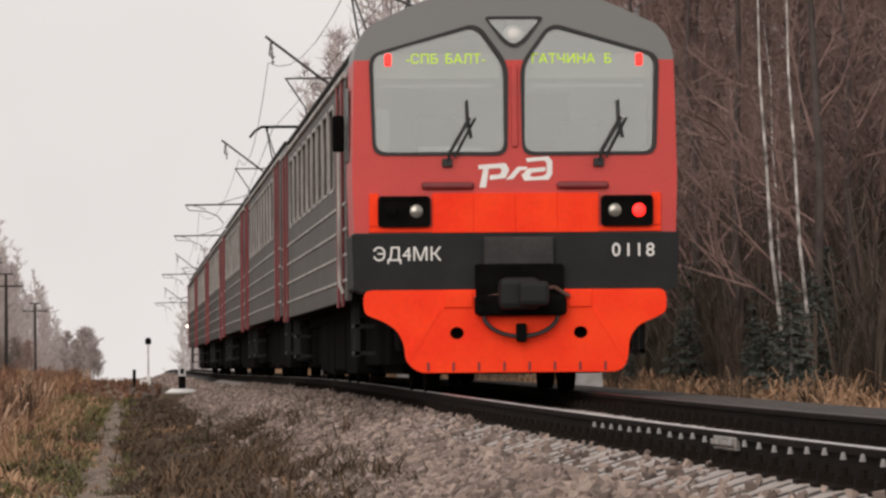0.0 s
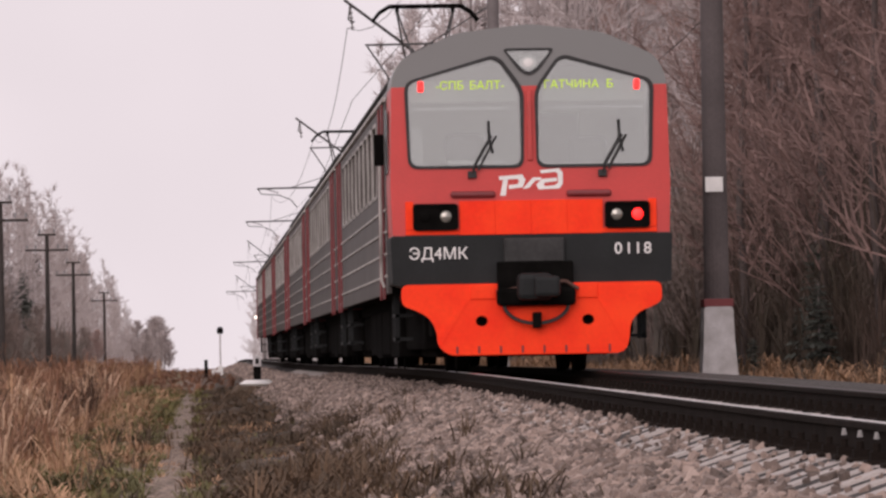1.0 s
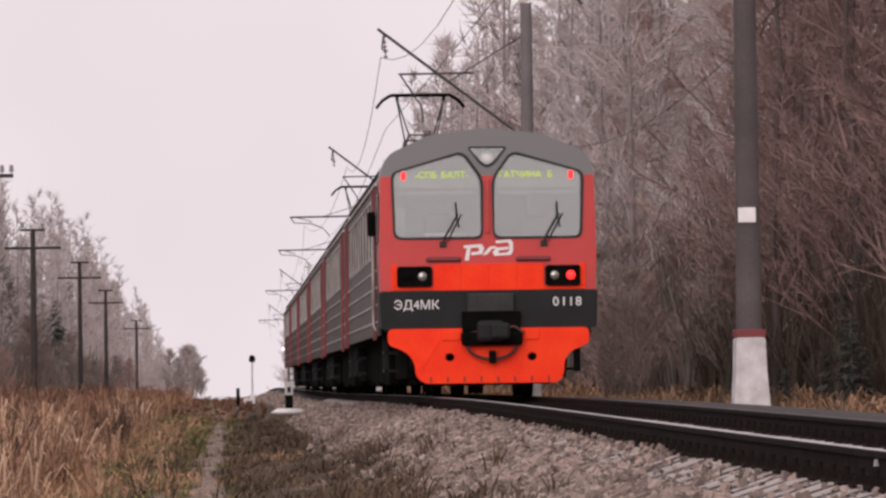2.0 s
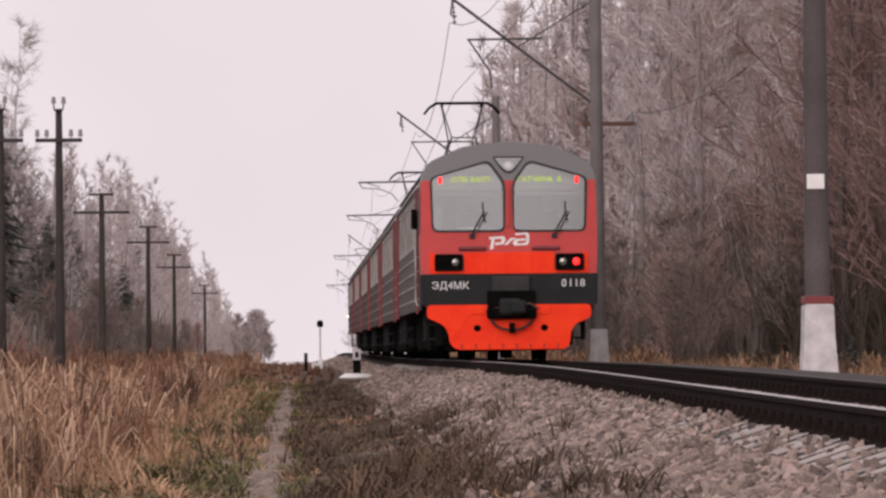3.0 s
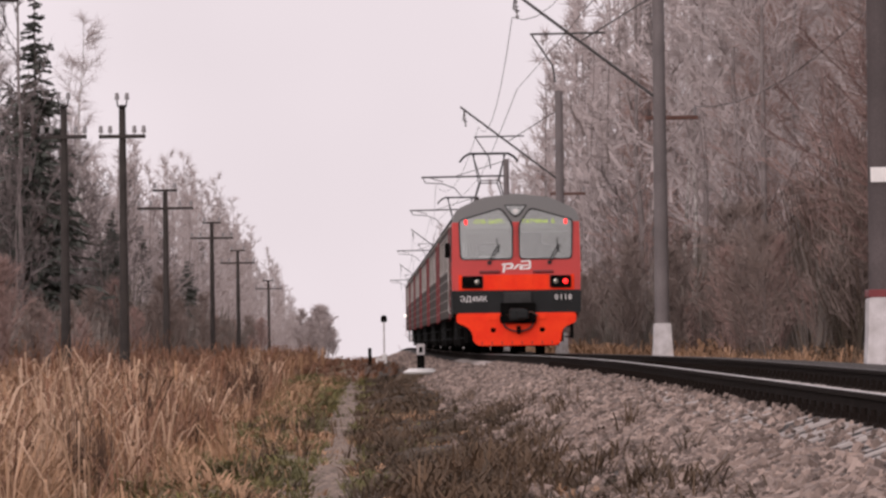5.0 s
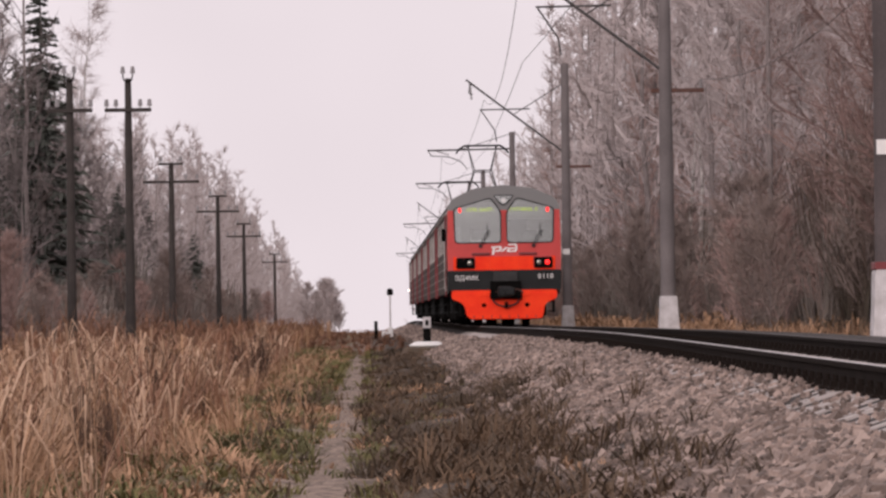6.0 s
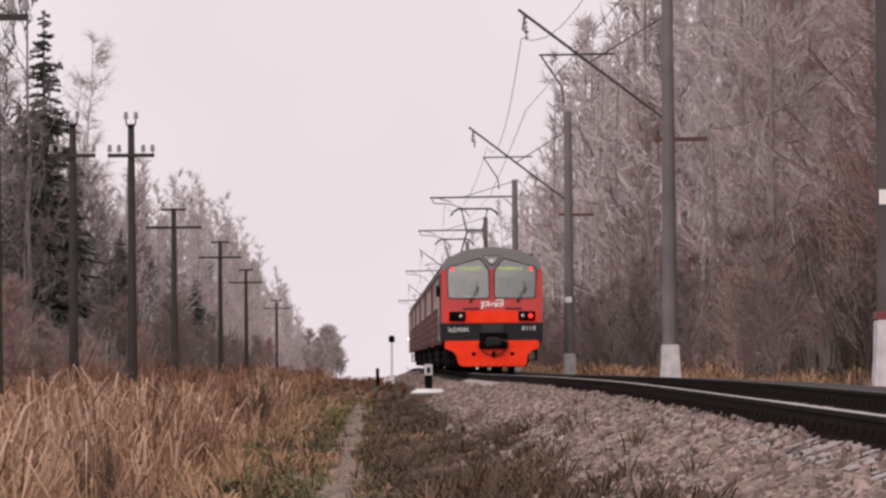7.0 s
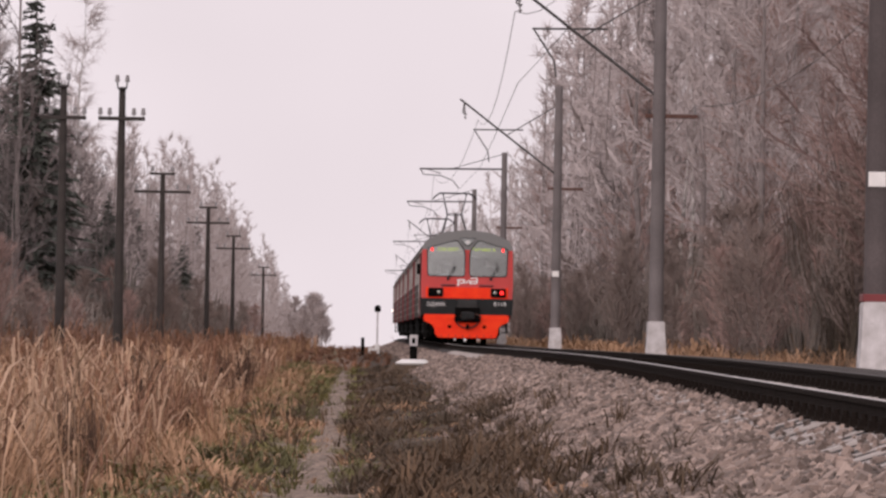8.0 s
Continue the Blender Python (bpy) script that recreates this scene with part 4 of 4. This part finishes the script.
def spruce(seed, h, label):
    rnd = random.Random(seed)
    cv, cf = [], []
    bm = cyl(bmesh.new(), (0, 0, -0.2), (0, 0, h), 0.012 * h + 0.02, 0.01, n=8)
    tree = tagged(new("spruce"), label, "tree", "spruces along the line")
    part("trunk", bm, BARK, tree)
    levels = int(16 + h * 1.2)
    for k in range(levels):
        t = 0.06 + 0.93 * k / levels
        r = (1 - t) * h * 0.2 * rnd.uniform(0.75, 1.15) + 0.12
        for b in range(9):
            az = rnd.uniform(0, 6.283)
            d = Vector((math.cos(az), math.sin(az), -0.28))
            side = Vector((-math.sin(az), math.cos(az), 0))
            p = Vector((0, 0, (t + rnd.uniform(-0.035, 0.035)) * h))
            d.z = rnd.uniform(-0.5, 0.0)
            for s in range(9):
                u = (s + rnd.random()) / 9
                q = p + d * r * u + Vector((0, 0, 0.12 * r * u * u))
                for sg in (-1, 1):
                    e = (side * sg * rnd.uniform(0.4, 1) + d * 0.8 + Vector((0, 0, rnd.uniform(-0.7, 0.15)))).normalized() * r * rnd.uniform(0.2, 0.38)
                    w = e.cross(Vector((rnd.uniform(-1, 1), rnd.uniform(-1, 1), 1))).normalized() * (0.02 + 0.006 * h)
                    i = len(cv)
                    cv.extend((tuple(q - w), tuple(q + w), tuple(q + e)))
                    cf.append((i, i + 1, i + 2))
    from_arrays("crown", cv, cf, NEEDLES, tree)
    return tree


def place(tree, x, y, turn, size=1.0):
    """A copy of a tree, standing on the land."""
    c = copy_thing(tree, pose(x, y, land(x, y) - 0.05, 0, 0, turn))
    c.scale = (size, size, size * random.uniform(0.92, 1.08))
    return c


def far_woods(name, spots, mat, label):
    """Many far trees, joined."""
    V, F, at = [], [], 0
    for tree, x, y, turn, size in spots:
        v, f = SHAPES[tree.name]
        c, s = math.cos(turn), math.sin(turn)
        V.append(np.stack([v[:, 0] * c - v[:, 1] * s, v[:, 0] * s + v[:, 1] * c, v[:, 2]], 1) * size + (x, y, land(x, y) - 0.05))
        F += [tuple(k + at for k in q) for q in f]
        at += len(v)
    tagged(from_arrays(name, np.concatenate(V).tolist(), F, mat), label, "woods", kind="stuff")


def build_woods():
    rnd = random.Random(7)
    tall = [grow(10 + i, 17 + i % 3 * 1.5, 0.13, 40, 0.2, 0.24, 48, rnd.uniform(-0.03, 0.03), BARK, HAZED_TWIGS, "tall bare leafless tree with fine grey-brown twigs", twig=0.025, tw=8) for i in range(4)]
    birches = [grow(30 + i, 16 + i, 0.11, 30, 0.35, 0.2, 55, rnd.uniform(-0.05, 0.02), BIRCH, HAZED_TWIGS, "slender white-barked birch with bare drooping twigs", droop=0.18) for i in range(3)]
    brown = [grow(50 + i, 11 + i, 0.10, 32, 0.12, 0.3, 42, 0.02, BARK, RUSSET, "young tree with russet autumn twigs") for i in range(2)]
    shrubs = [grow(70 + i, 3.2 + i * 0.5, 0.03, 34, 0.02, 0.5, 58, 0.0, BARK, (RUSSET, SHRUB, SHRUB)[i], "leafless brown trackside shrub", twig=0.018, tw=7) for i in range(3)]
    firs = [spruce(90 + i, (15, 12, 2.2)[i], "dark green spruce beside bare trees") for i in range(3)]
    near_trees = [grow(110 + i, 12 + i * 1.5, 0.10, 30, 0.06, 0.3, 45, 0.02, NEAR_BARK, (NEAR_TWIGS, NEAR_TWIGS_RED, NEAR_TWIGS_RED)[i], "near bare tree with dark red-brown twigs, not paled for haze", twig=0.019, tw=12) for i in range(3)]
    slim = grow(120, 11, 0.042, 14, 0.66, 0.16, 50, -0.075, BIRCH, NEAR_TWIGS, "slim white birch leaning before the dark near trees", tw=7)
    bush = grow(75, 4.2, 0.04, 30, 0.02, 0.5, 58, 0.0, BARK, HAZED_TWIGS, "distant round leafless bush beside the line", twig=0.05, tw=6)
    grey = [grow(140 + i, 15 + i * 1.5, 0.13, 30, 0.08, 0.26, 46, 0.0, BARK, DIM_TWIGS, "grey leafless tree in dense woods", twig=0.05, subs=6, tw=6) for i in range(3)]
    hazy = [grow(130 + i, 17 + i, 0.14, 26, 0.12, 0.26, 48, 0.0, BARK, HAZED_TWIGS, "distant bare tree with a grey-brown crown paled for haze", twig=0.062, subs=5, tw=5) for i in range(4)]
    for t in shrubs:
        tagged(t, category="shrub", group="shrubs along the line")
        t.name = "shrub"
    used = set()

    def stand(tree, x, y, size, turn=None):
        """The first of a kind stands there itself, the rest are copies."""
        turn = rnd.uniform(0, 360) if turn is None else turn
        if tree in used:
            return place(tree, x, y, turn, size)
        used.add(tree)
        tree.matrix_basis = pose(x, y, land(x, y) - 0.05, 0, 0, turn)
        return tree

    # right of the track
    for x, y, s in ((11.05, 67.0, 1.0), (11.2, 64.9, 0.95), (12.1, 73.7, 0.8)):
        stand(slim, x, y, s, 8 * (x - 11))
    # the near stand is darker, as no haze is put into its colour
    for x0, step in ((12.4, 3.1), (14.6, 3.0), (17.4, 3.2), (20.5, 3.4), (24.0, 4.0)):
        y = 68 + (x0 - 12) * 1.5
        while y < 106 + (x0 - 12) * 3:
            stand(rnd.choice(near_trees), x0 + rnd.uniform(-1, 1), y + rnd.uniform(-1, 1), rnd.uniform(0.8, 1.1))
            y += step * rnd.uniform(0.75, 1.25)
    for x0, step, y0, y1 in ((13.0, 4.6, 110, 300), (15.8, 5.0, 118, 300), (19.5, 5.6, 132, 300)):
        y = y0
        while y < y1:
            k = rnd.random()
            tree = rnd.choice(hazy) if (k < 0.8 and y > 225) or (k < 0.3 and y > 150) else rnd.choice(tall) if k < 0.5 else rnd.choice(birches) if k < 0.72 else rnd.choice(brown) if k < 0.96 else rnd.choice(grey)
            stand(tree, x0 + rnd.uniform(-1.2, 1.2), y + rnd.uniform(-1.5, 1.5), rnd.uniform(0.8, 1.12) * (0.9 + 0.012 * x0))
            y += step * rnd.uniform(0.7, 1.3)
    for i in range(60):
        stand(rnd.choice(shrubs), rnd.uniform(9.8, 13.5), 104 + 210 * rnd.random() ** 1.3, rnd.uniform(0.5, 1.15))
    for x, y, s in ((10.4, 62, 0.85), (11.2, 65, 1.0), (10.9, 70, 0.7), (11.6, 74, 1.1), (12.0, 69, 1.3), (11.0, 80, 0.9), (11.8, 86, 1.2), (11.4, 98, 1.0), (10.5, 66, 0.75), (11.7, 67, 0.9), (12.3, 72, 1.2), (10.3, 84, 0.5), (10.8, 92, 0.6)):
        stand(firs[2], x, y, s)
    # left of the track: taller with spruces where the woods come nearest
    for x0, step, y0, y1 in ((-13.6, 5.0, 168, 255), (-15.0, 4.2, 160, 400), (-17.5, 4.2, 165, 400), (-21, 5.0, 178, 400), (-25, 5.0, 190, 300)):
        y = y0
        while y < y1:
            k = rnd.random()
            near = y < 222
            tree = rnd.choice(firs[:2]) if k < (0.3 if near else 0.1) else rnd.choice(hazy + grey[:2]) if y > 260 else rnd.choice(grey) if k < 0.88 else rnd.choice(birches)
            size = rnd.uniform(0.78, 1.0) * (0.70 + 0.012 * abs(x0)) * (0.91 if near else 0.83)
            stand(tree, x0 + rnd.uniform(-1.5, 1.0), y + rnd.uniform(-2, 2), size * (0.7 if x0 > -14 else 1.0))
            y += step * rnd.uniform(0.7, 1.3)
    for i in range(80):
        stand(shrubs[0] if rnd.random() < 0.4 else rnd.choice(shrubs), rnd.uniform(-14, -8.2), 95 + 340 * rnd.random() ** 1.4, rnd.uniform(0.45, 1.0))
    for x, y, s in ((-5.4, 395, 0.22), (-5.0, 402, 0.28), (-4.6, 388, 0.31), (-4.2, 405, 0.36), (-3.9, 396, 0.37), (-3.7, 410, 0.40), (-3.4, 400, 0.34), (-3.1, 392, 0.26), (-2.8, 404, 0.2)):
        stand(bush, x, y, s * 2.9)
    # deeper and farther woods
    far = []
    y = 300
    while y < 760:
        far.append((rnd.choice(hazy), 13.5 - (y - 300) * 0.008 + rnd.uniform(-1.5, 4), y, rnd.uniform(0, 6), rnd.uniform(0.65, 0.95)))
        y += 6.5
    y = 400
    while y < 760:
        near = 15.5 - (y - 400) * 0.02
        far.append((rnd.choice(hazy), -near + rnd.uniform(-3, 0.5), y, rnd.uniform(0, 6), near / 15.5 * rnd.uniform(0.82, 1.0)))
        y += 3.3
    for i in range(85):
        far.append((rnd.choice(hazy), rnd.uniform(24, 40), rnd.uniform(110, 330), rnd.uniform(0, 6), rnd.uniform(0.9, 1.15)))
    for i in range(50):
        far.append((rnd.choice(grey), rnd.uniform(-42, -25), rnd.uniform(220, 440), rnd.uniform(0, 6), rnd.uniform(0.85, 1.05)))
    far_woods("far_woods", far, HAZED_TWIGS, "deep leafless grey-brown woods, paled for haze, on both sides of the line")


build_woods()


# ---- grass, weeds and gravel ----
def bare_path(y):
    """The middle of the trodden path."""
    return -0.36 + 0.16 * noise.noise((0, y * 0.07, 2))


def blades(name, rows, mat, label, seed, head=None, even=False):
    """Tufts of arching blades. rows: how many, x0, x1, y0, y1, height, width, lean; head: the share of blades that end in a broad plume."""
    r = np.random.RandomState(seed)
    V, F, at = [], [], 0
    for count, x0, x1, y0, y1, height, width, lean in rows:
        k = max(1, count // 12)
        cx, cy = r.uniform(x0, x1, k) + r.normal(0, 0.22 if not even else 0.03, k), r.uniform(y0, y1, k)
        patch = np.array([0.7 * noise.noise((a * 0.55, b * 0.22, seed)) + 0.5 * noise.noise((a * 1.6, b * 0.8, seed + 0.5)) for a, b in zip(cx, cy)])
        keep = patch + r.uniform(-0.3, 0.3, k) > (-0.42 if height < 0.3 else -0.2)
        if even:
            keep[:] = True
            patch *= 0.3
        if height < 0.3:  # a trodden path stays nearly bare
            wind = np.array([bare_path(b) for b in cy])
            keep &= (np.abs(cx - wind) > 0.14 + 0.14 * r.uniform(0, 1, k) + 0.12 * patch) | (r.uniform(0, 1, k) < 0.08)
        cx, cy, patch = cx[keep], cy[keep], patch[keep]
        own = np.repeat(np.arange(len(cx)), 12)
        n = len(own)
        tall = r.uniform(0.55, 1.15, len(cx)) * (1 + 0.9 * patch)
        sweep_az = r.uniform(0, 6.283, len(cx))
        az = r.uniform(0, 6.283, n)
        out = np.abs(r.normal(0, 0.07, n)) + 0.01
        x, y = cx[own] + np.cos(az) * out, cy[own] + np.sin(az) * out
        z = np.array([land(a, b) for a, b in zip(x, y)]) - 0.03
        h = height * tall[own] * r.uniform(0.5, 1.1, n)
        az = np.where(r.uniform(0, 1, n) < 0.6, sweep_az[own] + r.normal(0, 0.6, n), az)
        ln = h * lean * r.uniform(0.1, 1.0, n)
        bow = r.uniform(0.62, 1.0, n)  # how high the tip ends after the bend
        wide = width * r.uniform(0.6, 1.3, n)
        plume = np.where(r.uniform(0, 1, n) < (head or 0), r.uniform(1.1, 1.9, n), 0.7)
        wx, wy = np.cos(az + 1.57) * wide, np.sin(az + 1.57) * wide
        dx, dy = np.cos(az) * ln, np.sin(az) * ln

        def row(f, up, w):
            return [np.stack([x + dx * f - wx * w, y + dy * f - wy * w, z + h * up], 1), np.stack([x + dx * f + wx * w, y + dy * f + wy * w, z + h * up], 1)]

        p = np.stack(row(0, 0, 1) + row(0.22, 0.55, 0.9) + row(0.6, 0.88, plume) + [np.stack([x + dx, y + dy, z + h * bow], 1)], 1).reshape(-1, 3)
        V.append(p)
        b = (at + np.arange(n) * 7).tolist()
        F += [(i, i + 1, i + 3, i + 2) for i in b] + [(i + 2, i + 3, i + 5, i + 4) for i in b] + [(i + 4, i + 5, i + 6) for i in b]
        at += n * 7
    ob = from_arrays(name, np.concatenate(V).tolist(), F, mat)
    return tagged(ob, label, "grass", kind="stuff")


blades("dry_grass", [(17000, -6.5, -2.3, 26, 60, 0.74, 0.0045, 1.2), (12000, -9, -2.5, 60, 120, 0.72, 0.008, 1.1), (8000, -14, -2.6, 120, 330, 0.8, 0.018, 0.9), (4200, -2.5, -1.2, 30, 110, 0.38, 0.006, 1.4)], DRY_GRASS, "dry straw-coloured grass beside the path", 3, 0.3)
blades("plumed_grass", [(3600, -6.5, -2.0, 27, 60, 0.9, 0.005, 0.9), (3000, -9, -2.2, 60, 130, 0.85, 0.009, 0.9)], PLUMES, "pale feathery reed grass gone to seed", 21, 0.9)
blades("matted_grass", [(16000, -5, -0.3, 25, 70, 0.15, 0.011, 2.2), (2600, 0.0, 1.5, 24, 80, 0.09, 0.009, 2.4), (9000, -6, -0.5, 70, 160, 0.22, 0.018, 1.8)], DRY_GRASS, "flattened pale dry grass", 8)
blades("russet_weeds", [(7000, -14, -6.6, 85, 175, 1.2, 0.011, 1.0), (7000, -6, -2.0, 28, 75, 0.78, 0.007, 0.9), (8000, -9, -2.4, 75, 140, 0.8, 0.011, 0.9), (9000, -14, -3, 140, 330, 1.0, 0.02, 0.8)], RUSSET_WEED, "russet withered weeds among dry grass", 9, 0.15)
blades("green_grass", [(19000, -3.4, -0.1, 25, 70, 0.16, 0.010, 1.7), (14000, -3.6, -0.1, 70, 160, 0.2, 0.014, 1.6), (1500, 0.0, 1.4, 24, 90, 0.09, 0.008, 1.3)], GREEN_GRASS, "short fading green grass by the path", 4)
blades("dead_weeds", [(17000, 0.0, 1.75, 24, 70, 0.14, 0.010, 1.9), (9000, -0.1, 1.3, 70, 150, 0.14, 0.014, 1.7), (5200, 0.2, 2.05, 24, 62, 0.25, 0.008, 1.7), (400, 1.2, 2.1, 26, 90, 0.3, 0.006, 0.7), (2500, -1.5, 0.2, 30, 90, 0.2, 0.01, 1.3)], WEEDS, "dark dead weeds at the foot of the ballast", 5)
blades("weed_stalks", [(60, -2.08, -2.02, 35.4, 36.2, 0.85, 0.004, 0.2), (72, -2.35, -2.27, 36.0, 36.8, 0.75, 0.004, 0.2), (300, -2.75, -1.95, 83, 89, 1.0, 0.010, 0.25), (84, -2.1, -1.95, 52, 53, 0.55, 0.006, 0.2), (1300, -6, -2.2, 40, 130, 0.85, 0.009, 0.5)], BROWN_STALKS, "dark brown upright dead weed stalks", 15, 0.3, True)
blades("far_grass", [(6000, -7, 0.6, -14, 24, 0.35, 0.008, 1.2), (9000, -9, 1.1, 150, 345, 0.3, 0.03, 1.5)], RUSSET_WEED, "low withered grass far along the line", 14)
blades("verge_grass", [(12000, 7.6, 11.5, 50, 130, 0.52, 0.010, 1.6), (8000, 7.6, 11.5, 130, 330, 0.7, 0.02, 1.4)], DRY_GRASS, "dry beige grass on the verge below the woods", 6, 0.3)
blades("verge_weeds", [(2500, 8.4, 12, 54, 140, 0.7, 0.012, 0.9)], WEEDS, "dark green-brown weeds on the verge", 22, 0.2)
blades("undergrowth", [(14000, 11.0, 20, 150, 330, 3.4, 0.036, 0.7), (9000, 11.2, 19, 108, 150, 3.0, 0.018, 0.7), (9000, -16, -9, 110, 240, 1.9, 0.016, 0.7), (10000, -18, -9.5, 180, 420, 3.0, 0.038, 0.7), (8000, -14, -8.5, 120, 300, 2.0, 0.022, 0.7)], UNDERGROWTH, "brown tangled undergrowth at the edge of the woods", 12)
# near undergrowth, kept darker than the haze-paled growth farther along
blades("thicket", [(24000, 11.4, 19, 64, 112, 2.4, 0.016, 0.8), (26000, 12.2, 24, 66, 135, 4.6, 0.018, 0.7)], THICKET, "dark tangled thicket under the near trees", 13)


def build_gravel():
    r = np.random.RandomState(11)
    V, F, at = [], [], 0
    cube = np.array([(x, y, z) for x in (-1, 1) for y in (-1, 1) for z in (-1, 1)], float) * 0.6
    quads = [(0, 1, 3, 2), (4, 6, 7, 5), (0, 4, 5, 1), (2, 3, 7, 6), (0, 2, 6, 4), (1, 5, 7, 3)]
    for count, x0, x1, y0, y1, size in ((1200, 1.2, 2.72, -12, 9, 0.06), (3000, 1.2, 2.72, 9, 20, 0.05), (15500, 1.2, 2.72, 20, 45, 0.044), (13000, 1.3, 2.72, 45, 85, 0.048), (6000, 1.5, 2.75, 85, 170, 0.06), (3500, 1.5, 2.75, 170, 320, 0.09), (1500, 0.9, 1.5, 16, 60, 0.045), (2600, 2.72, 3.2, 32, 70, 0.03), (1500, 2.8, 3.2, 70, 110, 0.03), (700, 2.62, 3.15, 9, 32, 0.03)):
        x, y = r.uniform(x0, x1, count), r.uniform(y0, y1, count)
        edge = np.array([1.78 + 0.5 * noise.noise((b * 0.16, 0, 9)) + 0.3 * noise.noise((b * 0.7, a * 0.8, 4)) for a, b in zip(x, y)])
        keep = (x > edge) | (r.uniform(0, 1, count) < 0.12)
        x, y = x[keep], y[keep]
        count = len(x)
        z = np.array([land(a, b) for a, b in zip(x, y)]) + r.uniform(-0.02, 0.035, count)
        p = cube[None] * r.uniform(0.6, 1.35, (count, 1, 3)) + r.uniform(-0.3, 0.3, (count, 8, 3))
        a, b = r.uniform(0, 6.283, count), r.uniform(-0.8, 0.8, count)
        ca, sa, cb, sb = np.cos(a)[:, None], np.sin(a)[:, None], np.cos(b)[:, None], np.sin(b)[:, None]
        q = np.stack([p[..., 0] * ca - p[..., 1] * sa, p[..., 0] * sa + p[..., 1] * ca, p[..., 2]], -1)
        q = np.stack([q[..., 0] * cb - q[..., 2] * sb, q[..., 1], q[..., 0] * sb + q[..., 2] * cb], -1)
        q = q * (size * r.uniform(0.5, 1.3, count))[:, None, None] + np.stack([x, y, z], -1)[:, None]
        V.append(q.reshape(-1, 3))
        for i in range(count):
            k = at + i * 8
            F += [(k + s, k + t, k + u, k + v) for s, t, u, v in quads]
        at += count * 8
    tagged(from_arrays("gravel", np.concatenate(V).tolist(), F, STONE), "grey-brown crushed stone ballast", "gravel", kind="stuff")


build_gravel()


motions()
